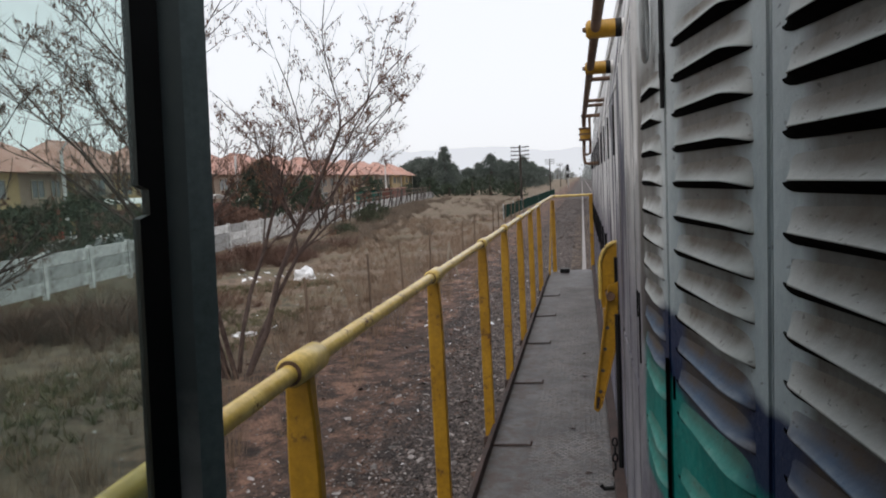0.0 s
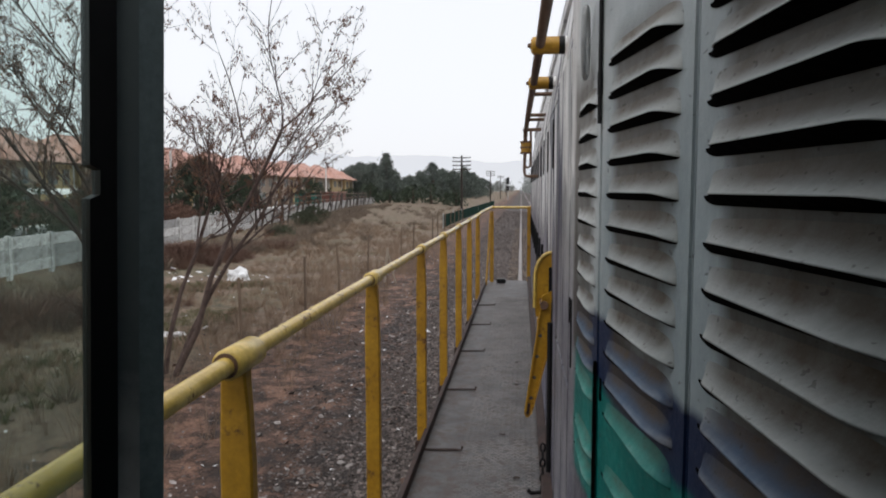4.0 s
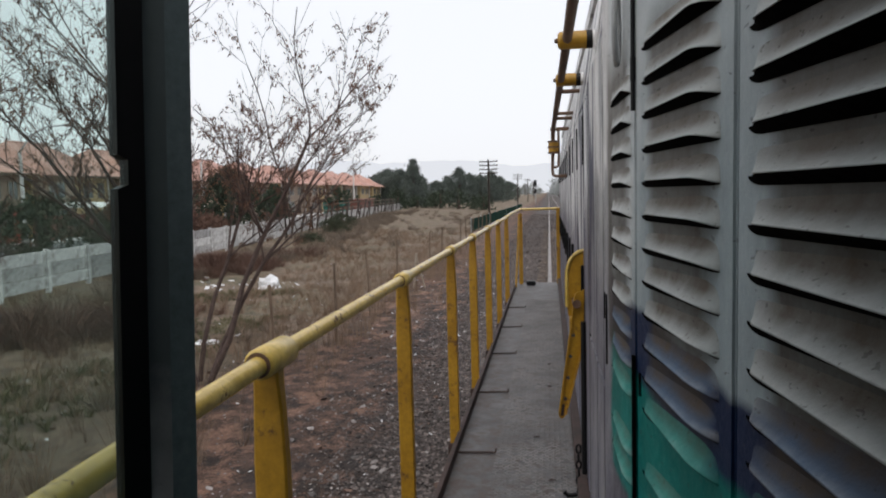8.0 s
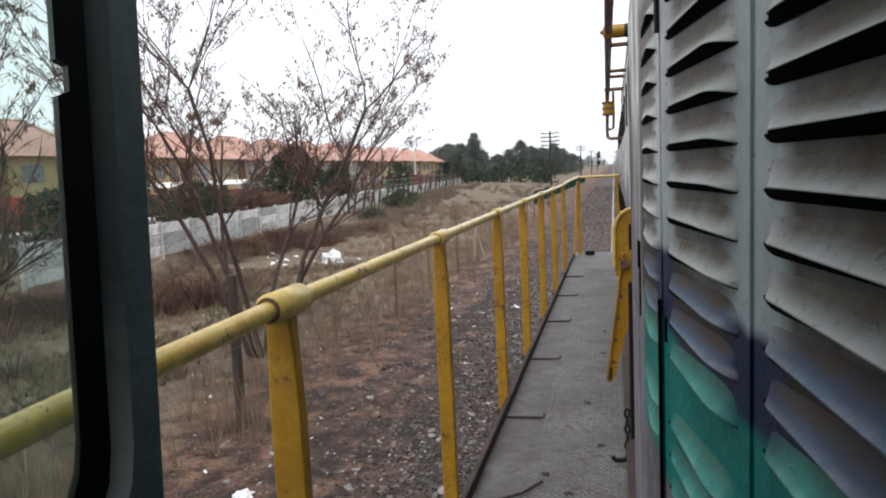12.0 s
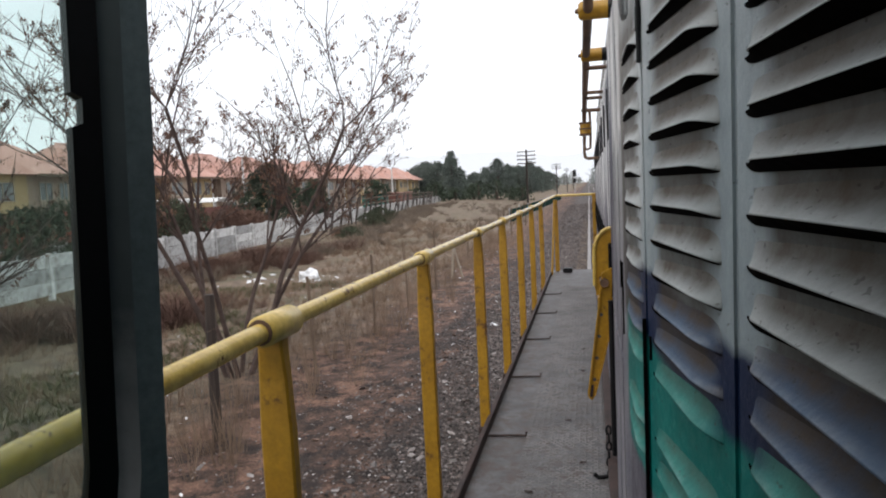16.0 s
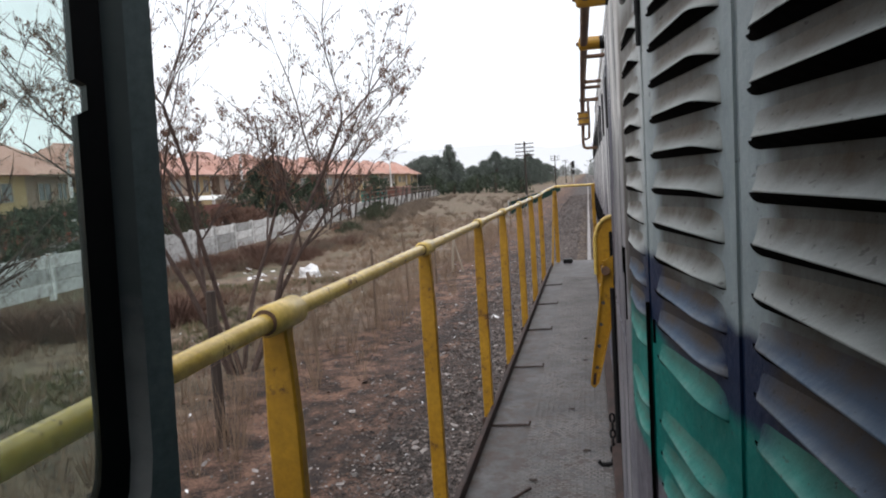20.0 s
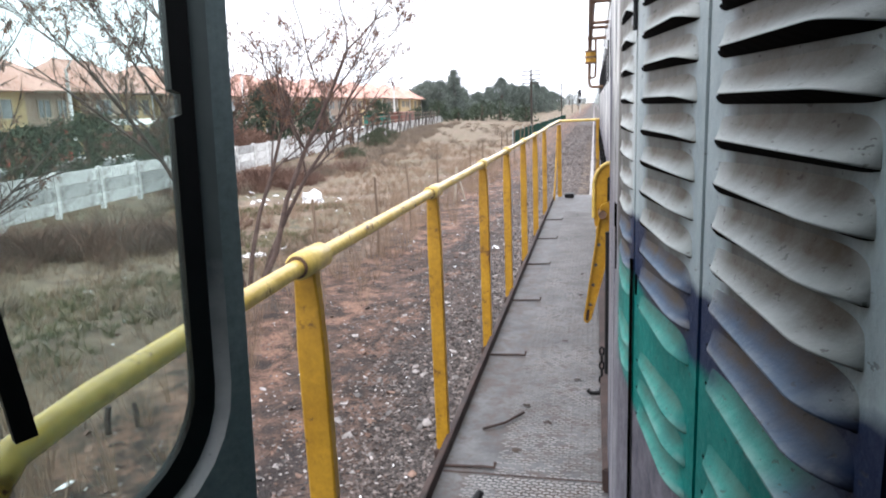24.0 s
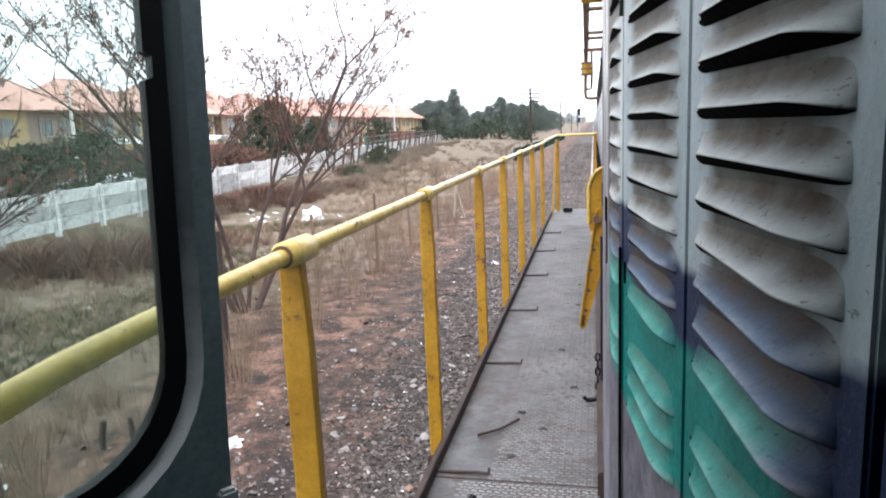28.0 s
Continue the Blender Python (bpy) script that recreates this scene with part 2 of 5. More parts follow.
def hood_paint(name):
    """Whitewashed hood side with dark indigo drips and strokes, lilac-grey towards the foot."""
    m, nt, b = nodes_of(name, 0.5)
    b.inputs["Specular IOR Level"].default_value = 0.4
    X, Y, Z = world_xyz(nt)
    n1 = noise_node(nt, 2.2, 6, 0.7, (1, 1, 0.3), "World").outputs[0]
    n2 = noise_node(nt, 2.6, 3, 0.6, (1, 1, 0.16), "World").outputs[0]
    n4 = noise_node(nt, 7, 3, 0.6, (1, 1, 0.10), "World").outputs[0]
    n3 = noise_node(nt, 70, 5, 0.7)
    white = mix_node(nt, ramp_node(nt, n1, 0.38, 0.62), (0.60, 0.60, 0.60), (0.82, 0.82, 0.81))
    foot = mix_node(nt, ramp_node(nt, n1, 0.38, 0.62), (0.13, 0.13, 0.165), (0.22, 0.215, 0.255))
    h = calc(nt, "ADD", Z, calc(nt, "MULTIPLY_ADD", n2, 1.2, -0.6))
    col = mix_node(nt, band_node(nt, h, 2.55, 2.75), foot, white)
    low = calc(nt, "MULTIPLY_ADD", band_node(nt, h, 3.35, 3.7), -0.95, 1.0)
    stroke = calc(nt, "MULTIPLY", calc(nt, "MAXIMUM", ramp_node(nt, n2, 0.55, 0.57), ramp_node(nt, n4, 0.55, 0.57)), low)
    col = mix_node(nt, stroke, col, (0.020, 0.019, 0.045))
    col = mix_node(nt, ramp_node(nt, n3.outputs[0], 0.62, 0.72), col, (0.16, 0.12, 0.1))
    nt.links.new(col, b.inputs["Base Color"])
    bump_node(nt, b, n3.outputs[0], 0.15, 0.002)
    return m


def scuffed_lit_bevel(name):
    """Slate paint with white streaks along the foot of the window: scuffs, whitened further as a painted sky highlight.
    """
    m, nt, b = nodes_of(name, 0.32)
    X, Y, Z = world_xyz(nt)
    n1 = noise_node(nt, 18, 5, 0.65).outputs[0]
    n2 = noise_node(nt, 90, 6, 0.75)
    worn = calc(nt, "SUBTRACT", 1.0, band_node(nt, calc(nt, "ADD", Z, calc(nt, "MULTIPLY_ADD", n1, 0.16, -0.08)), 2.54, 2.74))
    col = mix_node(nt, n1, (0.115, 0.145, 0.155), (0.19, 0.225, 0.235))
    # scuff mask, made near white to carry the sky highlight too
    col = mix_node(nt, calc(nt, "MULTIPLY", worn, ramp_node(nt, n2.outputs[0], 0.15, 0.4)), col, (0.84, 0.87, 0.88))
    nt.links.new(col, b.inputs["Base Color"])
    bump_node(nt, b, n2.outputs[0], 0.15, 0.002)
    return m


def ground_dirt(name):
    """Brown trodden earth, straw patches and greener turf away from the line."""
    m, nt, b = nodes_of(name, 0.95)
    X, Y, Z = world_xyz(nt)
    n1 = noise_node(nt, 0.35, 6, 0.65).outputs[0]
    n2 = noise_node(nt, 2.5, 8, 0.75).outputs[0]
    n3 = noise_node(nt, 30, 6, 0.8)
    earth = mix_node(nt, ramp_node(nt, n2, 0.42, 0.57), (0.036, 0.021, 0.015), (0.265, 0.148, 0.102))
    straw = mix_node(nt, ramp_node(nt, n2, 0.4, 0.6), (0.105, 0.074, 0.052), (0.250, 0.182, 0.128))
    turf = mix_node(nt, ramp_node(nt, n2, 0.4, 0.65), (0.085, 0.076, 0.044), (0.205, 0.160, 0.100))
    col = mix_node(nt, ramp_node(nt, n1, 0.45, 0.6), straw, turf)
    shift = calc(nt, "MULTIPLY_ADD", n1, 6.0, -3.0)
    near = ramp_node(nt, calc(nt, "MULTIPLY_ADD", calc(nt, "ADD", X, shift), 0.1, 1.0), 0.42, 0.56)
    damp = ramp_node(nt, noise_node(nt, 0.9, 5, 0.7).outputs[0], 0.50, 0.60)
    earth = mix_node(nt, calc(nt, "MULTIPLY", damp, 0.65), earth, (0.03, 0.02, 0.015))
    hollow = ramp_node(nt, noise_node(nt, 1.7, 7, 0.65).outputs[0], 0.51, 0.56)
    earth = mix_node(nt, calc(nt, "MULTIPLY", hollow, 0.6), earth, (0.034, 0.024, 0.020))
    worn_strip = calc(nt, "MULTIPLY", band_node(nt, calc(nt, "ADD", X, calc(nt, "MULTIPLY_ADD", n2, 1.6, -0.8)), -3.4, -2.6), ramp_node(nt, noise_node(nt, 1.0, 6, 0.7, (1, 0.45, 1)).outputs[0], 0.44, 0.55))
    earth = mix_node(nt, calc(nt, "MULTIPLY", worn_strip, 0.85), earth, (0.028, 0.021, 0.020))
    col = mix_node(nt, near, col, earth)
    grit = mix_node(nt, ramp_node(nt, n3.outputs[0], 0.3, 0.7), (0.026, 0.020, 0.018), (0.115, 0.094, 0.086))
    bed = ramp_node(nt, calc(nt, "MULTIPLY_ADD", calc(nt, "ADD", X, calc(nt, "MULTIPLY_ADD", n2, 2.4, -1.2)), 0.1, 1.0), 0.76, 0.86)
    col = mix_node(nt, bed, col, grit)
    g = ramp_node(nt, n3.outputs[0], 0.34, 0.66, (0.36,) * 3 + (1,), (1.55,) * 3 + (1,))
    nt.links.new(mix_node(nt, 1.0, col, g, "MULTIPLY"), b.inputs["Base Color"])
    bump_node(nt, b, n3.outputs[0], 1.0, 0.04)
    return m


M = {}
M["sprayed"] = sprayed_paint("sprayed_grey_blue_teal_sheet", False)
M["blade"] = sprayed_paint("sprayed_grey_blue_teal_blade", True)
M["hood"] = hood_paint("weathered_hood_paint")
# black that stands in for the shade inside slots, seams and the hood
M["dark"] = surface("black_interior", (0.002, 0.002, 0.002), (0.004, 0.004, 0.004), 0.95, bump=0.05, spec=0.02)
M["rubber"] = surface("black_rubber", (0.004, 0.004, 0.005), (0.009, 0.009, 0.010), 0.5, bump=0.08, dist=0.001, spec=0.25)
M["door"] = surface("dark_slate_door_paint", (0.150, 0.198, 0.212), (0.222, 0.276, 0.290), 0.45, big=4, fine=80, bump=0.1, dist=0.002, dirt=(0.11, 0.115, 0.11), dirt_at=(0.6, 0.85))
M["bevel"] = scuffed_lit_bevel("rubbed_slate_paint")
M["yellow"] = surface("worn_yellow_paint", (0.34, 0.175, 0.008), (0.46, 0.25, 0.016), 0.45, big=5, fine=55, bump=0.15, dist=0.002, dirt=(0.115, 0.052, 0.02), dirt_at=(0.57, 0.65))
M["pale_yellow"] = surface("rubbed_yellow_paint", (0.54, 0.36, 0.06), (0.66, 0.48, 0.14), 0.22, big=6, fine=60, bump=0.12, dist=0.002, dirt=(0.12, 0.055, 0.02), dirt_at=(0.585, 0.64))
M["rust"] = surface("rusty_brown_steel", (0.10, 0.055, 0.035), (0.17, 0.10, 0.06), 0.7, big=8, fine=60)
M["deck"] = surface("worn_grey_steel_plate", (0.052, 0.051, 0.053), (0.132, 0.129, 0.131), 0.55, 0.0, big=5.0, fine=45, bump=0.35, dist=0.003, dirt=(0.066, 0.047, 0.039), dirt_at=(0.46, 0.62))
M["lip"] = surface("dark_rusty_edge_steel", (0.026, 0.017, 0.015), (0.065, 0.038, 0.031), 0.75, big=6, fine=50)
M["ground"] = ground_dirt("earth_and_dry_turf")
M["concrete"] = surface("pale_concrete", (0.46, 0.455, 0.445), (0.64, 0.63, 0.615), 0.9, big=1.2, fine=20, bump=0.3, dirt=(0.17, 0.15, 0.13), dirt_at=(0.46, 0.72), vary=0.4)
M["roof"] = surface("orange_clay_tile", (0.43, 0.235, 0.185), (0.53, 0.325, 0.268), 0.85, big=0.6, fine=9, bump=0.5, dist=0.03, dirt=(0.34, 0.17, 0.12), dirt_at=(0.55, 0.8), vary=0.1)
M["wall_yellow"] = surface("ochre_stucco", (0.40, 0.29, 0.15), (0.48, 0.36, 0.20), 0.9, big=0.8, fine=15, vary=0.12)
M["wall_pink"] = surface("brownish_stucco", (0.27, 0.20, 0.155), (0.34, 0.26, 0.20), 0.9, big=0.8, fine=15, vary=0.12)
M["glass_far"] = surface("window_glass_far", (0.13, 0.14, 0.14), (0.22, 0.23, 0.23), 0.2, big=0.5, fine=3, bump=0.02)
M["frame_tan"] = surface("tan_window_frame", (0.34, 0.28, 0.21), (0.42, 0.36, 0.28), 0.7, big=2, fine=30, bump=0.1)
M["white"] = surface("white_paint", (0.70, 0.70, 0.68), (0.80, 0.80, 0.78), 0.7, big=2, fine=30, bump=0.1)
M["red_wall"] = surface("brick_red_painted_fence", (0.30, 0.055, 0.04), (0.38, 0.08, 0.055), 0.8, big=1, fine=15)
M["wood"] = surface("grey_weathered_wood", (0.105, 0.072, 0.05), (0.19, 0.135, 0.095), 0.9, big=4, fine=30, stretch=(1, 1, 0.15), vary=0.25)
M["pale_wood"] = surface("pale_split_wood", (0.26, 0.215, 0.165), (0.38, 0.32, 0.255), 0.9, big=4, fine=30, stretch=(1, 1, 0.15))
M["dark_wood"] = surface("dark_wet_wood", (0.024, 0.017, 0.014), (0.055, 0.040, 0.032), 0.9, big=4, fine=30, stretch=(1, 1, 0.15), vary=0.25)
M["bark"] = surface("grey_brown_bark", (0.062, 0.041, 0.035), (0.115, 0.080, 0.067), 0.95, big=8, fine=40)
M["leaf_dry"] = surface("dry_red_brown_leaf", (0.13, 0.06, 0.042), (0.20, 0.115, 0.07), 0.85, big=0.8, fine=8, bump=0.0)
M["leaf_russet"] = surface("russet_hedge_leaf", (0.085, 0.045, 0.034), (0.15, 0.085, 0.06), 0.9, big=0.6, fine=6, bump=0.0)
M["leaf_olive"] = surface("dull_olive_leaf", (0.030, 0.038, 0.022), (0.070, 0.078, 0.045), 0.9, big=0.6, fine=6, bump=0.0)
M["leaf_dark"] = surface("dark_conifer_leaf", (0.024, 0.037, 0.023), (0.050, 0.068, 0.040), 0.9, big=0.5, fine=5, bump=0.0)
# far leaf colours are lifted pale, with the haze of distance painted in
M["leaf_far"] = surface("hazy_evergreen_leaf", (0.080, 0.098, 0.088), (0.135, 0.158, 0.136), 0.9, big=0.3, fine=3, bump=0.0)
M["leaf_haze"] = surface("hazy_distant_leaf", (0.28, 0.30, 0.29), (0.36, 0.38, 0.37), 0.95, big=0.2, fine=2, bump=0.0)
M["grass"] = surface("dry_grass", (0.165, 0.112, 0.076), (0.290, 0.205, 0.145), 0.95, big=0.7, fine=6, bump=0.0)
M["grass_green"] = surface("dull_green_grass", (0.07, 0.075, 0.035), (0.14, 0.125, 0.065), 0.95, big=0.7, fine=6, bump=0.0)
M["scrub"] = surface("brown_scrub", (0.115, 0.092, 0.070), (0.235, 0.180, 0.138), 0.95, big=0.6, fine=6, bump=0.0)
M["stone"] = surface("ballast_stone", (0.056, 0.045, 0.041), (0.155, 0.127, 0.116), 0.9, big=9, fine=40, bump=0.3, island=0.75)
M["rail_steel"] = surface("polished_rail_steel", (0.15, 0.12, 0.105), (0.24, 0.20, 0.18), 0.4, 0.4, big=2, fine=30, bump=0.05)
M["green_mesh"] = surface("dark_green_mesh_cloth", (0.005, 0.026, 0.018), (0.008, 0.036, 0.026), 0.95, big=1.5, fine=30, spec=0.05)
M["teal_sheet"] = surface("teal_tarpaulin", (0.02, 0.16, 0.13), (0.04, 0.22, 0.18), 0.7, big=1.5, fine=10)
M["grey_metal"] = surface("galvanised_grey", (0.32, 0.33, 0.33), (0.42, 0.43, 0.43), 0.5, 0.3, big=3, fine=30, bump=0.05)
M["plastic"] = surface("white_plastic_bag", (0.74, 0.74, 0.75), (0.84, 0.84, 0.85), 0.5, big=6, fine=30, bump=0.2)
M["grime_wall"] = surface("cab_grey_paint", (0.12, 0.135, 0.135), (0.18, 0.195, 0.195), 0.6, big=2, fine=40, bump=0.1)
M["asphalt"] = surface("street_asphalt", (0.10, 0.10, 0.10), (0.16, 0.16, 0.155), 0.9, big=0.5, fine=20)


def pane_glass(name):
    m, nt, b = nodes_of(name, 0.02)
    out = nt.nodes["Material Output"]
    tr, gl, mx = nt.nodes.new("ShaderNodeBsdfTransparent"), nt.nodes.new("ShaderNodeBsdfGlossy"), nt.nodes.new("ShaderNodeMixShader")
    tr.inputs[0].default_value = (0.90, 0.98, 0.96, 1)
    gl.inputs["Roughness"].default_value = 0.03
    fr = nt.nodes.new("ShaderNodeFresnel")
    fr.inputs[0].default_value = 1.5
    nt.links.new(fr.outputs[0], mx.inputs[0])
    nt.links.new(tr.outputs[0], mx.inputs[1])
    nt.links.new(gl.outputs[0], mx.inputs[2])
    df, m2 = nt.nodes.new("ShaderNodeBsdfDiffuse"), nt.nodes.new("ShaderNodeMixShader")
    df.inputs[0].default_value = (0.38, 0.52, 0.47, 1)
    nt.links.new(ramp_node(nt, noise_node(nt, 5, 6, 0.7).outputs[0], 0.3, 0.9, (0.06,) * 3 + (1,), (0.18,) * 3 + (1,)), m2.inputs[0])
    nt.links.new(mx.outputs[0], m2.inputs[1])
    nt.links.new(df.outputs[0], m2.inputs[2])
    nt.links.new(m2.outputs[0], out.inputs[0])
    return m


M["pane"] = pane_glass("dusty_greenish_glass")


# ---- mesh helpers ----
def empty(name, at=(0, 0, 0), **tags):
    e = new(name)
    e.location = at
    return tagged(e, **tags)


def mesh_of(name, bm, mats, smooth=False):
    me = bpy.data.meshes.new(name)
    bm.to_mesh(me)
    bm.free()
    for m in (mats if isinstance(mats, (list, tuple)) else [mats]):
        me.materials.append(m)
    if smooth:
        me.shade_smooth()
    return me


def part(name, bm, material, parent=None, label="", smooth=False, at=None):
    ob = new(name, mesh_of(name, bm, material, smooth))
    if parent:
        ob.parent = parent
        if at is None:
            ob.matrix_parent_inverse = Matrix.Translation(parent.matrix_basis.translation).inverted()
    if at is not None:
        ob.matrix_basis = at if isinstance(at, Matrix) else Matrix.Translation(at)
    return tagged(ob, label=label)


def again(name, data, parent, m):
    ob = new(name, data)
    ob.parent, ob.matrix_basis = parent, m
    return ob


def box(x0, x1, y0, y1, z0, z1, bevel=0.0, bm=None):
    bm = bm or bmesh.new()
    m = Matrix.Translation(((x0 + x1) / 2, (y0 + y1) / 2, (z0 + z1) / 2)) @ Matrix.Diagonal((x1 - x0, y1 - y0, z1 - z0, 1))
    g = bmesh.ops.create_cube(bm, size=1, matrix=m)
    if bevel:
        es = list({e for v in g["verts"] for e in v.link_edges})
        bmesh.ops.bevel(bm, geom=es, offset=bevel, segments=2, affect="EDGES")
    return bm


def tube(points, radii, sides=8, bm=None, caps=True):
    """A round bar along points, with one radius a point."""
    bm = bm or bmesh.new()
    pts = [Vector(p) for p in points]
    if not isinstance(radii, (list, tuple)):
        radii = [radii] * len(pts)
    rings, ref = [], None
    for i, p in enumerate(pts):
        d = (pts[min(i + 1, len(pts) - 1)] - pts[max(i - 1, 0)]).normalized()
        if ref is None:
            ref = Vector((0, 0, 1)) if abs(d.z) < 0.9 else Vector((1, 0, 0))
        u = (ref - d * ref.dot(d)).normalized()
        ref = u
        w = d.cross(u)
        rings.append([bm.verts.new(p + (u * math.cos(a) + w * math.sin(a)) * radii[i]) for a in (2 * math.pi * k / sides for k in range(sides))])
    for a, b in zip(rings, rings[1:]):
        for k in range(sides):
            bm.faces.new((a[k], a[(k + 1) % sides], b[(k + 1) % sides], b[k]))
    if caps:
        bm.faces.new(rings[0][::-1])
        bm.faces.new(rings[-1])
    return bm


def prism(poly, z0, z1, bm=None, m=None):
    """A solid with the outline poly (x, y) from z0 to z1, then moved by m."""
    bm = bm or bmesh.new()
    m = m or Matrix()
    lo = [bm.verts.new(m @ Vector((x, y, z0))) for x, y in poly]
    hi = [bm.verts.new(m @ Vector((x, y, z1))) for x, y in poly]
    bm.faces.new(lo[::-1])
    bm.faces.new(hi)
    for i in range(len(poly)):
        j = (i + 1) % len(poly)
        bm.faces.new((lo[i], lo[j], hi[j], hi[i]))
    bmesh.ops.recalc_face_normals(bm, faces=bm.faces)
    return bm


DECK = 1.6


# ---- ground ----
def terrain(x, y):
    """Height of the ground: level by the line, a shallow dip and bumps to the side."""
    if x > -1.6:
        return -0.02
    k = min(1.0, (-1.6 - x) / 3.0)
    rise = max(0.0, min(1.0, (-13 - x) / 7))
    rise = 0.5 * rise * rise * (3 - 2 * rise)
    h = 0.10 * noise.noise((x * 0.25, y * 0.22, 0)) + 0.05 * noise.noise((x * 0.9, y * 0.9, 3)) + 0.02 * noise.noise((x * 3, y * 3, 7))
    far = max(0.0, min(1.0, (300 - abs(y)) / 200))
    return -0.02 + k * far * (h - 0.05) * (1 - 0.8 * rise) + rise


def spread(near, far, step):
    """Grid lines, close near zero and wider outwards."""
    out, v, s = [0.0], 0.0, step
    while v < far:
        if v > near:
            s *= 1.25
        v += s
        out.append(v)
    return out


def build_ground():
    xs = [-v for v in spread(12, 2500, 0.22)][::-1] + spread(2, 2500, 1.0)[1:]
    ys = [-v for v in spread(4, 400, 1.0)][::-1] + spread(24, 3000, 0.25)[1:]
    verts = [(x, y, terrain(x, y)) for y in ys for x in xs]
    n = len(xs)
    faces = [(j * n + i, j * n + i + 1, (j + 1) * n + i + 1, (j + 1) * n + i) for j in range(len(ys) - 1) for i in range(n - 1)]
    me = bpy.data.meshes.new("ground")
    me.from_pydata(verts, [], faces)
    me.materials.append(M["ground"])
    me.shade_smooth()
    tagged(new("ground", me), "brown earth with dry grass, turf and litter beside the line", "ground", kind="structure")


build_ground()


# ---- locomotive: hood panels ----
LINE = [(0.602, 0.368), (1.033, 0.288), (1.41, 0.218), (1.80, 0.192)]
loco = empty("locomotive", (0.9, 5, 0), label="weathered grey diesel locomotive hood with sprayed blue and teal paint", category="locomotive")


def louver_mesh(length, deep, drop, bend):
    """One pressed louver, outwards along -y, along x, from z=0.043 down to its lip at z=0. It starts blunt and shallow,
    stands out further and further along its run, then closes in a short rounded end that sags a little. The slot under
    the lip is closed by a black face that stands in for the shade of its hollow.
    """
    bm = bmesh.new()
    prof = [(0.043, 0.0), (0.036, 0.02), (0.029, 0.07), (0.022, 0.18), (0.015, 0.37), (0.008, 0.64), (0.002, 0.95), (0.0, 1.0)]
    turn = bend * length
    us = [0.026 * (1 - math.cos(math.pi / 2 * k / 7)) for k in range(8)] + [0.026 + (turn - 0.026) * k / 8 for k in range(1, 9)] + [turn + (length - turn) * math.sin(math.pi / 2 * k / 12) for k in range(1, 13)]
    rows, slot = [], []
    for u in us:
        a = min(1.0, u / 0.026)
        blunt = math.sqrt(max(0.0, 1 - (1 - a) ** 2))
        t = max(0.0, (u - turn) / (length - turn))
        close = max(0.0, 1 - min(1.0, t) ** 2.2) ** 0.8
        out = blunt * close * (0.30 + 0.70 * min(1.0, u / turn))
        sag = 0.009 * t * t
        rows.append([bm.verts.new((u, 0.0012 - (deep * out + 0.0012 * blunt) * q, z - sag * (1 - z / 0.043))) for z, q in prof])
        lip = rows[-1][-1].co
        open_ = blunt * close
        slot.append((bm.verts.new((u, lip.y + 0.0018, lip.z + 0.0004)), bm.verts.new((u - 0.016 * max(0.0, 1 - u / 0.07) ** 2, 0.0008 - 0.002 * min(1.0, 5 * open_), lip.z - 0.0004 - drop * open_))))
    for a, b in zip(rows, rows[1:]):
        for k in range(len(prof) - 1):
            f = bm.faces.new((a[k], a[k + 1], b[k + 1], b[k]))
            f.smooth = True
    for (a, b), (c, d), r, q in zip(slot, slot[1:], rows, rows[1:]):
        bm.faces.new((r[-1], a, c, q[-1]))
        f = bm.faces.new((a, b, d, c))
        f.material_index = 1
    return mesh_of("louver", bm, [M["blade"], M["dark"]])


def hood_panel(a, b, z0, z1, gap, low, top, deep, drop, bend=0.78, name="hood_door"):
    """A flat door between plan points a (far) and b (near), with a column of louvers."""
    (ya, xa), (yb, xb) = a, b
    u = Vector((xb - xa, yb - ya, 0))
    length = u.length
    ang = math.degrees(math.atan2(u.y, u.x))
    base = pose(xa, ya, 0, 0, 0, ang)
    door = part(name, box(0.0035, length - 0.0035, 0.0, 0.03, z0, z1, 0.004), M["sprayed"])
    door.parent = loco
    door.matrix_parent_inverse = Matrix.Translation((-0.9, -5, 0))
    door.matrix_basis = base
    me = louver_mesh(length - gap[0] - gap[1], deep, drop, bend)
    z = 2.797
    while z > low:
        z -= 0.0555
    while z < top:
        if not 2.44 < z < 2.48:
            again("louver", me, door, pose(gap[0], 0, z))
        z += 0.0555
    return door


hood_panel(LINE[1], LINE[0], 1.62, 3.75, (0.047, 0.044), 2.28, 3.30, 0.037, 0.0125, 0.83)
hood_panel(LINE[2], LINE[1], 1.62, 3.75, (0.051, 0.042), 2.34, 3.15, 0.0215, 0.0105)
hood_panel(LINE[3], LINE[2], 1.62, 3.75, (0.138, 0.034), 2.40, 3.08, 0.0135, 0.0095)
# latch slots: black boxes set on the doors for the dark openings
for k, u, z0, z1 in ((2, 0.022, 2.535, 2.575), (3, 0.02, 2.60, 2.66), (3, 0.05, 2.50, 2.66)):
    (ya, xa), (yb, xb) = LINE[k], LINE[k - 1]
    ang = math.degrees(math.atan2(yb - ya, xb - xa))
    b2 = pose(xa, ya, 0, 0, 0, ang)
    bm = box(u, u + 0.006, -0.003, 0.004, z0, z1)
    bm.transform(b2)
    part("latch_slot", bm, M["dark"], loco)
part("hinge_rod", tube([(0.214, 1.408, 3.03), (0.214, 1.408, 3.74)], 0.004, 8), M["rubber"], loco)
for z in (3.10, 3.36, 3.62):
    part("hinge", tube([(0.214, 1.408, z - 0.02), (0.214, 1.408, z + 0.02)], 0.005, 10), M["rubber"], loco)
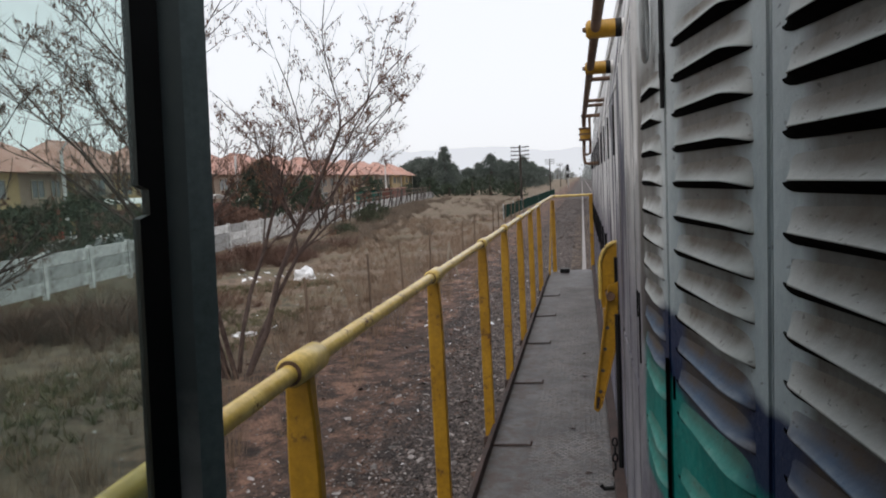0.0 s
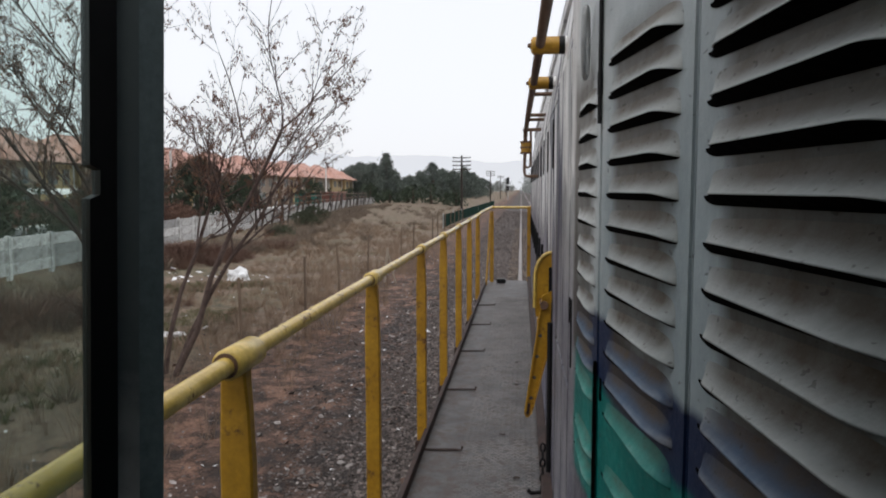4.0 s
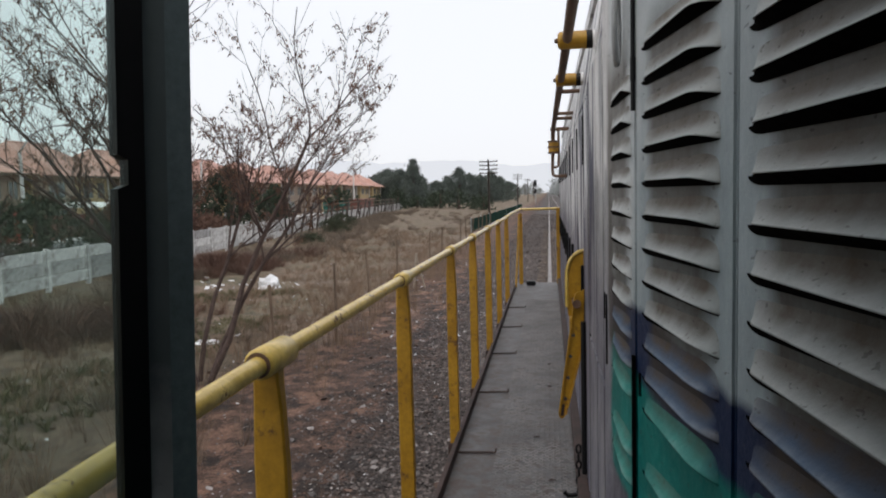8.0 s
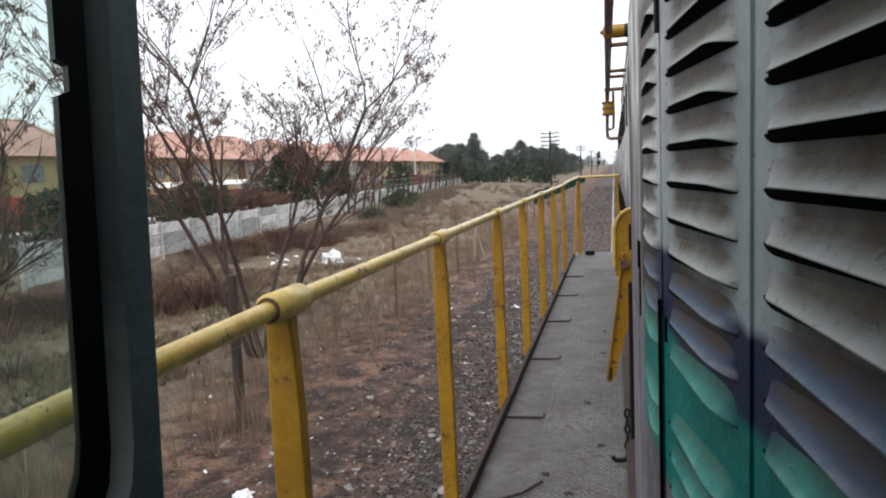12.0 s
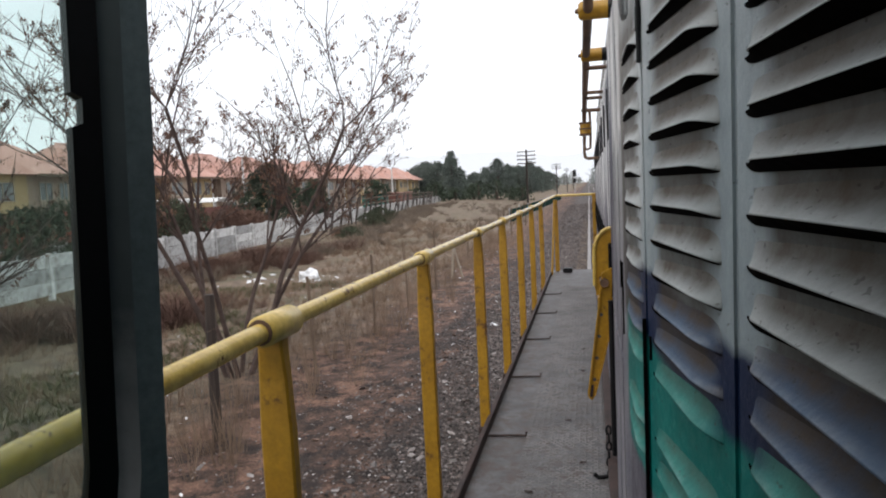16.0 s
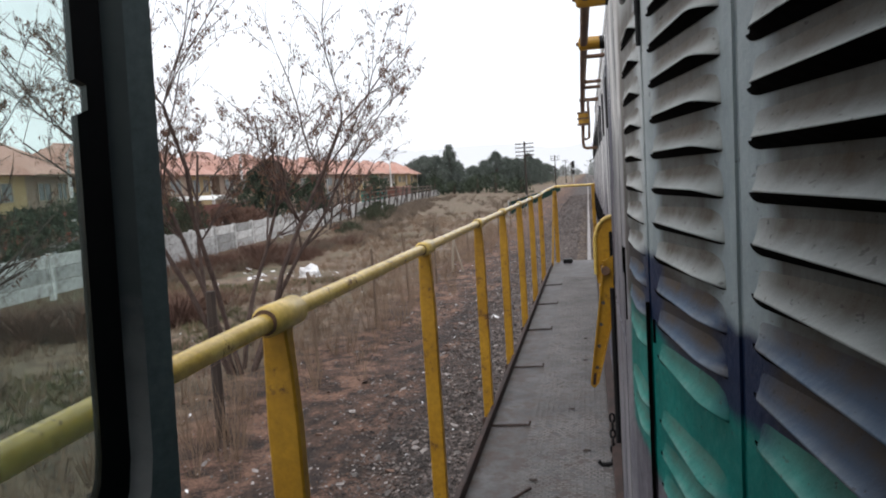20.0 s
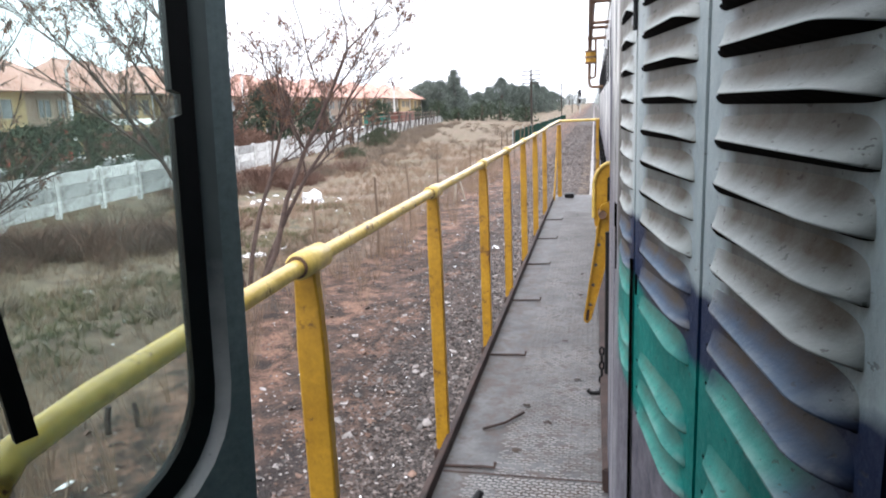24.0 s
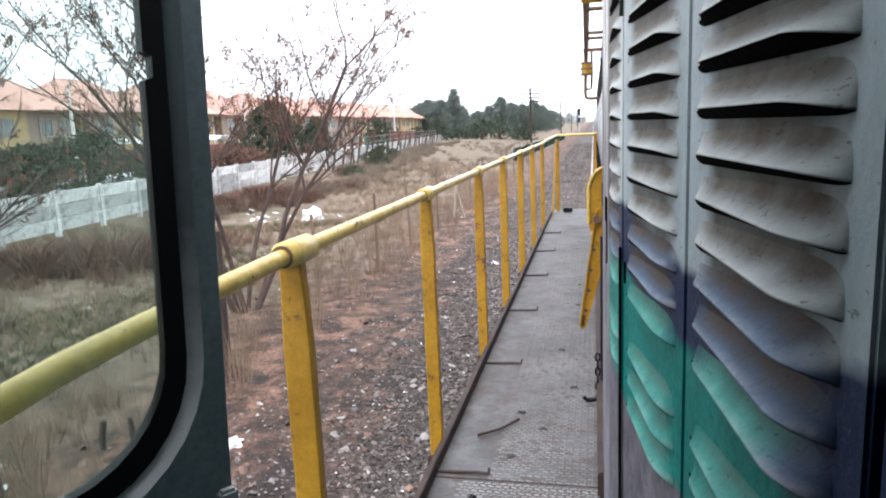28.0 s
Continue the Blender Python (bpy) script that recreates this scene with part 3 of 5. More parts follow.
part("door_handle", tube([(0.196 + 0.006 * math.cos(a), 1.50 + 0.022 * math.cos(a), 3.19 + 0.065 * math.sin(a)) for a in (k * math.pi / 8 for k in range(17))], 0.0055, 8, caps=False), M["grey_metal"], loco, "grey oval pull handle")
# black box over the seam, in place of its shaded gap
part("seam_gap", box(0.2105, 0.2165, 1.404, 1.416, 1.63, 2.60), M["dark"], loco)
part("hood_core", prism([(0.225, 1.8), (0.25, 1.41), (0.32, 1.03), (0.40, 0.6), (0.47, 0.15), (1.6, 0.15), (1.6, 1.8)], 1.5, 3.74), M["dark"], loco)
for y0, y1 in ((1.806, 2.04), (2.048, 2.385)):
    part("corner_board", box(0.192, 0.26, y0, y1, 2.44, 3.25, 0.006), M["sprayed"], loco)
    part("corner_board", box(0.192, 0.26, y0, y1, 1.62, 2.436, 0.006), M["sprayed"], loco)
part("hood_roof", prism([(0.18, 1.8), (0.205, 1.41), (0.275, 1.03), (0.36, 0.59), (0.47, 0.40), (1.6, 0.40), (1.6, 1.8)], 3.752, 3.80), M["grime_wall"], loco)
part("near_panel", prism([(0.3725, 0.588), (0.50, 0.14), (0.53, 0.14), (0.406, 0.588)], 1.62, 3.75), M["sprayed"], loco)
# far hood, door by door, with a sloping shoulder above
SHOULDER = [(0.212, 3.255), (0.258, 3.60), (0.29, 3.60), (0.24, 3.255)]
for y0, y1 in ((1.806, 2.04), (2.048, 2.385)):
    part("shoulder", prism(SHOULDER, -y1, -y0, m=pose(0, 0, 0, 90, 0, 0)), M["hood"], loco)
y = 2.47
while y < 9.5:
    w = 0.61
    part("hood_door", box(0.212, 0.25, y + 0.028, y + w - 0.028, 1.70, 3.25, 0.006), M["hood"], loco)
    part("shoulder", prism(SHOULDER, -(y + w - 0.028), -(y + 0.028), m=pose(0, 0, 0, 90, 0, 0)), M["hood"], loco)
    part("door_latch", box(0.198, 0.213, y + 0.045, y + 0.065, 2.35, 2.58, 0.004), M["rubber"], loco)
    part("hinge", tube([(0.209, y + w - 0.03, 3.0), (0.209, y + w - 0.03, 3.2)], 0.005, 6), M["rubber"], loco)
    y += w
part("hood_side", box(0.232, 1.6, 1.81, 9.85, 1.5, 3.24, 0.0), M["dark"], loco)
part("hood_top_core", box(0.28, 1.6, 1.81, 9.85, 3.245, 3.60, 0.0), M["dark"], loco)
part("sill", box(0.172, 0.232, 2.22, 9.85, DECK, 1.69, 0.006), M["lip"], loco)
part("hood_roof", box(0.25, 1.6, 1.81, 9.85, 3.603, 3.70, 0.02), M["hood"], loco)

# ---- walkway ----
walkway = empty("walkway", (-0.1, 5, DECK), label="worn grey steel walkway beside the locomotive hood", category="walkway")
part("deck_plate", box(-0.40, 0.42, 0.3, 10.05, DECK - 0.05, DECK, 0.0), M["deck"], walkway)
part("edge_angle", box(-0.425, -0.402, 0.3, 9.75, DECK - 0.10, DECK + 0.045, 0.003), M["lip"], walkway)
part("underframe", box(-0.36, 2.1, 0.35, 9.9, 0.95, DECK - 0.06, 0.0), M["lip"], walkway)
for y in (1.6, 3.0, 7.0, 8.6):
    part("wheel", tube([(0.0, y, 0.647), (0.05, y, 0.647), (0.14, y, 0.647)], [0.46, 0.46, 0.43], 24), M["lip"], walkway)

# ---- handrail ----
POSTS = [1.35, 2.50, 3.69, 4.72, 5.86, 7.05, 8.40]
RAIL_Z = 2.605
handrail = empty("handrail", (-0.44, 5, DECK), label="worn yellow tubular handrail on flat steel posts", category="handrail")


def flat_post(y, x=-0.441, wide=1.0):
    """A flat bar that narrows to a neck under the rail."""
    bm = bmesh.new()
    rings = []
    for z, w, d in ((DECK - 0.09, 0.027, 0.014), (RAIL_Z - 0.20, 0.027, 0.014), (RAIL_Z - 0.10, 0.024, 0.013), (RAIL_Z - 0.045, 0.021, 0.016), (RAIL_Z, 0.021, 0.018)):
        c, w = 0.004, w * wide
        rings.append([bm.verts.new((x + a, y + b, z)) for a, b in ((-w, -d + c), (-w + c, -d), (w - c, -d), (w, -d + c), (w, d - c), (w - c, d), (-w + c, d), (-w, d - c))])
    for a, b in zip(rings, rings[1:]):
        for k in range(8):
            bm.faces.new((a[k], a[(k + 1) % 8], b[(k + 1) % 8], b[k]))
    bm.faces.new(rings[0][::-1])
    bm.faces.new(rings[-1])
    return bm


for y in POSTS:
    p = part("post", flat_post(y, *((-0.446, 1.17) if y < 2 else (-0.441, 0.95))), M["yellow"], handrail)
    r = 0.0285 if y < 2 else 0.025
    c = part("collar", tube([(-0.437, y - 0.062, RAIL_Z), (-0.437, y - 0.057, RAIL_Z), (-0.437, y + 0.057, RAIL_Z), (-0.437, y + 0.062, RAIL_Z)], [r - 0.005, r, r, r - 0.005], 28), M["pale_yellow"], handrail, smooth=True)
    part("weld_ring", tube([(-0.437, y - 0.0655, RAIL_Z), (-0.437, y - 0.0622, RAIL_Z)], r - 0.0055, 20), M["rust"], handrail)
    part("post_foot", box(-0.475, -0.428, y - 0.03, y + 0.03, DECK - 0.12, DECK - 0.02, 0.004), M["lip"], handrail)
part("top_rail", tube([(-0.437, 0.50, 1.62), (-0.437, 0.50, 2.40), (-0.437, 0.52, 2.53), (-0.437, 0.58, 2.578), (-0.437, 0.70, 2.589), (-0.437, 1.0, 2.599), (-0.437, 1.35, RAIL_Z), (-0.437, 8.4, RAIL_Z), (-0.425, 8.9, RAIL_Z + 0.02), (-0.345, 9.85, RAIL_Z + 0.055), (-0.33, 9.95, RAIL_Z + 0.06)], [0.0185] * 5 + [0.0178] + [0.0172] * 5, 16), M["pale_yellow"], handrail, smooth=True)
part("end_post", flat_post(9.9, -0.335), M["yellow"], handrail)
part("end_rail", tube([(-0.335, 9.95, 2.66), (0.21, 9.95, 2.66)], 0.017, 10), M["pale_yellow"], handrail)
part("end_post", box(0.165, 0.215, 9.9, 9.93, DECK, 2.67, 0.004), M["yellow"], handrail)
part("brace", tube([(-0.35, 9.85, 2.60), (-0.395, 9.55, DECK)], 0.013, 8), M["yellow"], handrail)

# ---- walkway details ----
for y in (2.32, 3.487, 4.537, 5.62, 6.72, 7.85):
    part("tie_bar", tube([(-0.40, y, DECK + 0.004), (-0.25, y + 0.005, DECK + 0.008), (-0.212, y, DECK + 0.009), (-0.208, y, DECK + 0.03)], 0.006, 6), M["lip"], walkway, "dark bent steel tie bar")
part("tie_bar", tube([(-0.30, 2.62, DECK + 0.01), (-0.22, 2.68, DECK + 0.012), (-0.15, 2.79, DECK + 0.012)], 0.006, 6), M["lip"], walkway)
part("hose_end", tube([(-0.26, 1.93, DECK), (-0.235, 1.97, DECK + 0.05), (-0.215, 2.03, DECK + 0.085)], [0.03, 0.024, 0.012], 10), M["rubber"], walkway, "black rubber hose end")
part("coupling_box", box(-0.26, -0.13, 9.72, 9.86, DECK, DECK + 0.06, 0.01), M["rubber"], walkway)
part("plate_joint", box(-0.398, 0.19, 2.285, 2.291, DECK, DECK + 0.0022), M["lip"], walkway)


def tread_mesh():
    """A small raised bar of the chequer plate."""
    bm = bmesh.new()
    a = [bm.verts.new(v) for v in ((-0.011, -0.004, 0), (0.011, -0.004, 0), (0.011, 0.004, 0), (-0.011, 0.004, 0), (-0.007, 0, 0.003), (0.007, 0, 0.003))]
    for f in ((0, 1, 5, 4), (1, 2, 5), (2, 3, 4, 5), (3, 0, 4)):
        bm.faces.new([a[i] for i in f])
    return bm


M["tread"] = surface("polished_tread_steel", (0.19, 0.182, 0.178), (0.30, 0.288, 0.28), 0.45, 0.1, big=4, fine=40, bump=0.1)
M["tread_worn"] = surface("worn_tread_steel", (0.105, 0.100, 0.098), (0.225, 0.214, 0.208), 0.5, 0.0, big=3, fine=35, bump=0.1)


def chequer():
    base = tread_mesh()
    base.verts.index_update()
    vs = [v.co.copy() for v in base.verts]
    fs = [[v.index for v in f.verts] for f in base.faces]
    base.free()
    verts, faces = [], []
    rng = random.Random(4)

    def patch(x0, x1, y0, y1, worn, lift):
        j = 0
        yy = y0
        while yy < y1:
            xx = x0 + (0.0135 if j % 2 else 0)
            while xx < x1:
                if rng.random() > worn:
                    k = len(verts)
                    c, s = (0.94, 0.34) if j % 2 else (0.94, -0.34)
                    verts.extend((xx + v.x * c - v.y * s, yy + v.x * s + v.y * c, DECK + 0.0003 + v.z * lift) for v in vs)
                    faces.extend([k + i for i in f] for f in fs)
                xx += 0.027
            yy += 0.0185
            j += 1
    patch(-0.30, 0.18, 1.1, 2.28, 0.02, 1.4)
    cut = len(faces)
    patch(-0.20, 0.17, 2.30, 8.5, 0.22, 1.1)
    me = bpy.data.meshes.new("tread_pattern")
    me.from_pydata(verts, [], faces)
    me.materials.append(M["tread"])
    me.materials.append(M["tread_worn"])
    for p in me.polygons[cut:]:
        p.material_index = 1
    ob = new("tread_pattern", me)
    ob.parent = walkway
    ob.matrix_parent_inverse = Matrix.Translation((0.1, -5, -DECK))
    tagged(ob, kind="stuff")


chequer()
litter_rng = random.Random(9)
for i in range(7):
    x, y = litter_rng.uniform(-0.15, 0.15), litter_rng.uniform(2.1, 6.5)
    bm = bmesh.new()
    ring_ = [bm.verts.new((x + 0.024 * math.cos(a) * litter_rng.uniform(0.5, 1.1), y + 0.017 * math.sin(a) * litter_rng.uniform(0.5, 1.1), DECK + litter_rng.uniform(0.003, 0.010))) for a in (k * 0.785 for k in range(8))]
    top_, low_ = bm.verts.new((x, y, DECK + 0.009)), bm.verts.new((x, y, DECK + 0.002))
    for k in range(8):
        bm.faces.new((ring_[k], ring_[(k + 1) % 8], top_))
        bm.faces.new((ring_[(k + 1) % 8], ring_[k], low_))
    tagged(part("dead_leaf", bm, M["dark_wood"]), "dark crumpled dead leaf on the walkway", "leaf", "dead leaves on the walkway")

# ---- brake lever and its plate on the hood ----
brake = empty("hand_brake", (0.2, 3.15, 2.3), label="yellow hand brake quadrant with a long lever on the hood", category="hand brake")
arc = [(0.075, 0.0), (0.075, 0.285)] + [(0.075 - 0.075 * math.sin(a), 0.18 + 0.105 * math.cos(a)) for a in (0.3, 0.6, 0.9, 1.2, 1.5)] + [(0.0, 0.04), (0.006, 0.0)]
bm = prism(arc, -0.012, 0.012, m=pose(0.140, 3.18, 2.355, 90, 0, 0))
part("quadrant", bm, M["yellow"], brake)
part("rim", tube([(0.140 + x, 3.166, 2.355 + z) for x, z in arc[1:8]], 0.008, 8), M["pale_yellow"], brake)
part("bracket", box(0.150, 0.213, 3.14, 3.22, 2.22, 2.353, 0.006), M["yellow"], brake)
part("pivot", tube([(0.178, 3.075, 2.42), (0.178, 3.16, 2.42)], 0.018, 12), M["rust"], brake, "rusty pivot bolt")
part("lever", prism([(0.170, 2.46), (0.211, 2.48), (0.203, 2.25), (0.125, 1.935), (0.118, 1.922), (0.106, 1.922), (0.098, 1.935), (0.098, 1.95)], -0.006, 0.006, m=pose(0, 3.10, 0, 90, 0, 0)), M["yellow"], brake)
part("lever_flange", prism([(0.170, 2.46), (0.176, 2.462), (0.106, 1.95), (0.098, 1.95)], -0.02, 0.006, m=pose(0, 3.088, 0, 90, 0, 0)), M["yellow"], brake)
part("lever_flange", prism([(0.203, 2.25), (0.209, 2.25), (0.130, 1.94), (0.124, 1.94)], -0.02, 0.006, m=pose(0, 3.088, 0, 90, 0, 0)), M["yellow"], brake)
part("lever_slot", prism([(0.106, 1.936), (0.117, 1.936), (0.124, 1.985), (0.113, 1.985)], -0.0045, 0.0, m=pose(0, 3.088, 0, 90, 0, 0)), M["lip"], brake)
for k in range(4):
    f = 0.25 + 0.2 * k
    part("hole", tube([(0.178 - 0.060 * f, 3.0935, 2.40 - 0.46 * f), (0.178 - 0.060 * f, 3.092, 2.40 - 0.46 * f)], 0.008, 10), M["deck"], brake)
chain = empty("chain_hook", (0.17, 3.0, DECK), label="black chain and hook hanging down to the walkway", category="chain")
for i in range(6):
    z = DECK + 0.035 + i * 0.034
    pts = [(0.178 + 0.010 * math.cos(a) * (i % 2), 3.05 + 0.010 * math.cos(a) * (1 - i % 2), z + 0.02 * math.sin(a)) for a in (k * math.pi / 4 for k in range(9))]
    part("link", tube(pts, 0.0045, 6, caps=False), M["rubber"], chain)
part("hook", tube([(0.178, 3.05, DECK + 0.03), (0.17, 3.04, DECK + 0.012), (0.13, 3.03, DECK + 0.01), (0.115, 3.03, DECK + 0.025)], 0.009, 8), M["rubber"], chain)
part("wall_strip", box(0.1935, 0.216, 2.392, 2.46, 1.66, 3.24, 0.003), M["rubber"], loco)
part("conduit", tube([(0.200, 3.0, 1.72), (0.200, 3.0, 2.36)], 0.011, 8), M["rubber"], loco)

# ---- grab rail high on the hood ----
grab = empty("grab_rail", (0.14, 3, 3.4), label="rusty yellow grab rail on stubs high on the hood", category="grab rail")
part("pipe", tube([(0.162, 1.2, 3.49), (0.150, 2.0, 3.467), (0.142, 2.78, 3.446), (0.132, 3.55, 3.425), (0.12, 4.7, 3.41), (0.112, 5.6, 3.40), (0.108, 5.75, 3.38), (0.106, 5.8, 3.32), (0.104, 5.8, 3.2), (0.100, 5.8, 3.07), (0.106, 5.8, 3.03), (0.125, 5.8, 3.02), (0.214, 5.8, 3.02)], [0.018] * 7 + [0.016, 0.014, 0.012, 0.012, 0.012, 0.012], 12), M["rust"], grab, "rusty brown pipe", smooth=True)
for y, z, rr, band in ((2.78, 3.446, 0.032, 0.211), (3.55, 3.425, 0.030, 0.203)):
    s = part("stub", tube([(0.108, y, z), (0.116, y, z), (band, y, z)], [rr * 0.7, rr, rr], 28), M["yellow"], grab)
    part("band", tube([(band, y, z), (band + 0.022, y, z)], rr + 0.0006, 24), M["rubber"], s)
    part("socket", tube([(band + 0.022, y, z), (0.30, y, z)], rr + 0.0008, 24), M["white"], s, "pale painted socket")
    part("tip", tube([(0.096, y, z), (0.112, y, z)], [0.007, 0.012], 10), M["rust"], s)
for y, z in ((3.83, 3.41), (4.7, 3.395), (4.95, 3.39)):
    part("rung", tube([(0.125, y, z), (0.262, y, z)], 0.011, 8), M["rust"], grab)
part("bracket", box(0.085, 0.25, 5.70, 5.74, 3.375, 3.40, 0.004), M["rust"], grab)
part("valve", tube([(0.112, 5.78, 3.30), (0.112, 5.78, 3.285), (0.112, 5.78, 3.215), (0.112, 5.78, 3.20)], [0.02, 0.042, 0.042, 0.02], 14), M["yellow"], grab, "yellow valve body")
for z in (3.205, 3.25, 3.295):
    part("valve_ring", tube([(0.112, 5.78, z - 0.006), (0.112, 5.78, z + 0.006)], 0.05, 12), M["rust"], grab)
part("side_pipe", tube([(0.15, 5.8, 3.38), (0.152, 5.8, 3.2), (0.148, 5.8, 3.10), (0.125, 5.8, 3.09), (0.104, 5.8, 3.10)], 0.010, 8), M["rust"], grab)

# ---- open cab door with its window ----
DOOR = pose(-0.277, 0.774, 0, 0, 0, math.degrees(math.atan2(-0.84, -0.545)))
cab_door = empty("cab_door", (0, 0, 0), label="open dark slate cab door with a rubber-framed window", category="door")
cab_door.matrix_basis = DOOR @ pose(0, 0, 2.7) @ pose(0, 0, 0, 0, -2.3, 0) @ pose(0, 0, -2.7)


def loop(u0, u1, z0, z1, r, n=8):
    out = []
    for cx, cz, a0 in ((u0 + r, z0 + r, 180), (u1 - r, z0 + r, 270), (u1 - r, z1 - r, 0), (u0 + r, z1 - r, 90)):
        for k in range(n + 1):
            a = radians(a0 + 90 * k / n)
            out.append((cx + r * math.cos(a), cz + r * math.sin(a)))
    return out


def ring(outer, inner, v0, v1, bm=None):
    """A solid band between two outlines in the plane (u, z), from depth v0 to v1."""
    bm = bm or bmesh.new()
    L = [[bm.verts.new((u, v, z)) for u, z in o] for o, v in ((outer, v0), (inner, v0), (inner, v1), (outer, v1))]
    n = len(outer)
    for a, b in ((0, 1), (1, 2), (2, 3), (3, 0)):
        for i in range(n):
            j = (i + 1) % n
            bm.faces.new((L[a][i], L[a][j], L[b][j], L[b][i]))
    bmesh.ops.recalc_face_normals(bm, faces=bm.faces)
    return bm


def door_part(name, bm, mat, label="", smooth=False):
    ob = part(name, bm, mat, label=label, smooth=smooth)
    ob.parent = cab_door
    return ob


leaf_out, hole = loop(-0.002, 0.62, 1.66, 3.52, 0.006), loop(0.022, 0.583, 2.422, 3.428, 0.172)
door_part("leaf", ring(leaf_out, hole, -0.012, 0.012), M["door"])
bm = bmesh.new()
strips = [[bm.verts.new((u, v, z)) for u, z in o] for o, v in ((hole, 0.012), (loop(0.030, 0.575, 2.430, 3.42, 0.165), 0.006), (loop(0.044, 0.561, 2.444, 3.406, 0.153), -0.003), (loop(0.044, 0.561, 2.444, 3.406, 0.153), -0.008), (hole, -0.0118))]
for a, b in zip(strips, strips[1:]):
    for k in range(len(hole)):
        bm.faces.new((a[k], a[(k + 1) % len(hole)], b[(k + 1) % len(hole)], b[k]))
bmesh.ops.recalc_face_normals(bm, faces=bm.faces)
door_part("bevel", bm, M["bevel"], "pressed bevel round the window")
outer = loop(0.040, 0.566, 2.440, 3.41, 0.156) + [(0.040, 2.934), (0.040, 2.930), (0.040, 2.908), (0.040, 2.904)]
inner = loop(0.064, 0.54, 2.466, 3.386, 0.14) + [(0.064, 2.934), (0.055, 2.930), (0.055, 2.908), (0.064, 2.904)]
door_part("gasket", ring(outer, inner, -0.010, 0.007), M["rubber"])
pane = door_part("pane", ring(loop(0.053, 0.548, 2.456, 3.392, 0.148), loop(0.30, 0.31, 2.9, 2.91, 0.004), -0.002, 0.002), M["pane"], "dusty greenish window pane")
pane.visible_shadow = False
door_part("latch", box(-0.004, 0.020, 0.0125, 0.028, 2.385, 2.425, 0.004), M["grey_metal"], "grey metal latch")
door_part("wiper", prism([(-0.010, 0), (0.010, 0), (0.008, 0.36), (-0.008, 0.36)], -0.007, 0.007, m=pose(0.24, 0.018, 2.60, 90, 0, 0) @ pose(0, 0, 0, 0, 0, -8)), M["rubber"], "black wiper blade")



def world_of(o):
    return (world_of(o.parent) @ o.matrix_parent_inverse if o.parent else Matrix()) @ o.matrix_basis


def fold(root, main, name):
    """Makes the mesh main a part of the locomotive, under the root's name and label, with all the rest of the root's meshes under it."""
    kids = [o for o in root.children_recursive if o is not main]
    worlds = [(o, world_of(o)) for o in (main, *kids)]
    label = root["label"]
    for o, w in worlds:
        up = loco if o is main else main
        o.parent = up
        o.matrix_parent_inverse = world_of(up).inverted()
        o.matrix_basis = w
    bpy.data.objects.remove(root)
    main.name = name
    tagged(main, label=label)


for root, kind_ in ((walkway, "deck_plate"), (handrail, "top_rail"), (brake, "quadrant"), (grab, "pipe"), (cab_door, "leaf")):
    title = root.name
    root.name = "old_root"
    fold(root, next(o for o in root.children if o.name.split(".")[0] == kind_), title)

# ---- cab shell round the camera ----
tagged(part("cab_floor", box(-0.66, 1.3, -1.45, 0.3, 1.54, DECK - 0.004), M["deck"]), "grey cab floor plate", "floor", kind="structure")
tagged(part("cab_ceiling", box(-0.72, 1.3, -1.45, 0.36, 3.76, 3.84, 0.01), M["grime_wall"]), "grey cab ceiling", "ceiling", kind="structure")
tagged(part("cab_wall_side", box(-0.72, -0.66, -1.45, 0.24, 0.75, 3.76, 0.0), M["grime_wall"]), "grey cab side wall", "wall", kind="structure")
tagged(part("cab_wall_rear", box(-0.66, 1.3, -1.45, -1.40, DECK, 3.76, 0.0), M["grime_wall"]), "grey cab rear wall", "wall", kind="structure")
tagged(part("cab_wall_inner", box(1.24, 1.3, -1.40, 0.13, DECK, 3.76, 0.0), M["grime_wall"]), "grey cab inner wall", "wall", kind="structure")
tagged(part("cab_wall_front", box(0.52, 1.24, 0.08, 0.13, DECK, 3.76, 0.0), M["grime_wall"]), "grey cab front wall", "wall", kind="structure")


# ---- track ahead ----
track = empty("track", (0.9, 30, 0), label="railway track on grey ballast with worn steel rails", category="railway track")
sec = [(-0.065, 0), (0.065, 0), (0.065, 0.012), (0.012, 0.03), (0.012, 0.11), (0.034, 0.12), (0.034, 0.155), (-0.034, 0.155), (-0.034, 0.12), (-0.012, 0.11), (-0.012, 0.03), (-0.065, 0.012)]
for x in (0.06, 1.80):
    part("rail", prism(sec, -900.0, 20.0, m=pose(x, 0, -0.012, 90, 0, 0)), M["rail_steel"], track)
sl = mesh_of("sleeper", box(-1.3, 1.3, -0.12, 0.12, -0.08, 0.02, 0.01), M["wood"])
for i in range(70):
    again("sleeper", sl, track, pose(0.03, -20.5 + i * 0.62, -0.03, 0, 0, random.uniform(-1, 1)))


# ---- scattered small pieces, joined ----
def scatter(name, shapes, places, mat, label, category):
    """Copies of small shapes (verts, faces) joined into one mesh."""
    verts, faces = [], []
    for (vs, fs), m in places(shapes):
        k = len(verts)
        verts.extend((m @ v)[:] for v in vs)
        faces.extend(tuple(k + i for i in f) for f in fs)
    me = bpy.data.meshes.new(name)
    me.from_pydata(verts, [], faces)
    me.materials.append(mat)
    return tagged(new(name, me), label, category, kind="stuff")


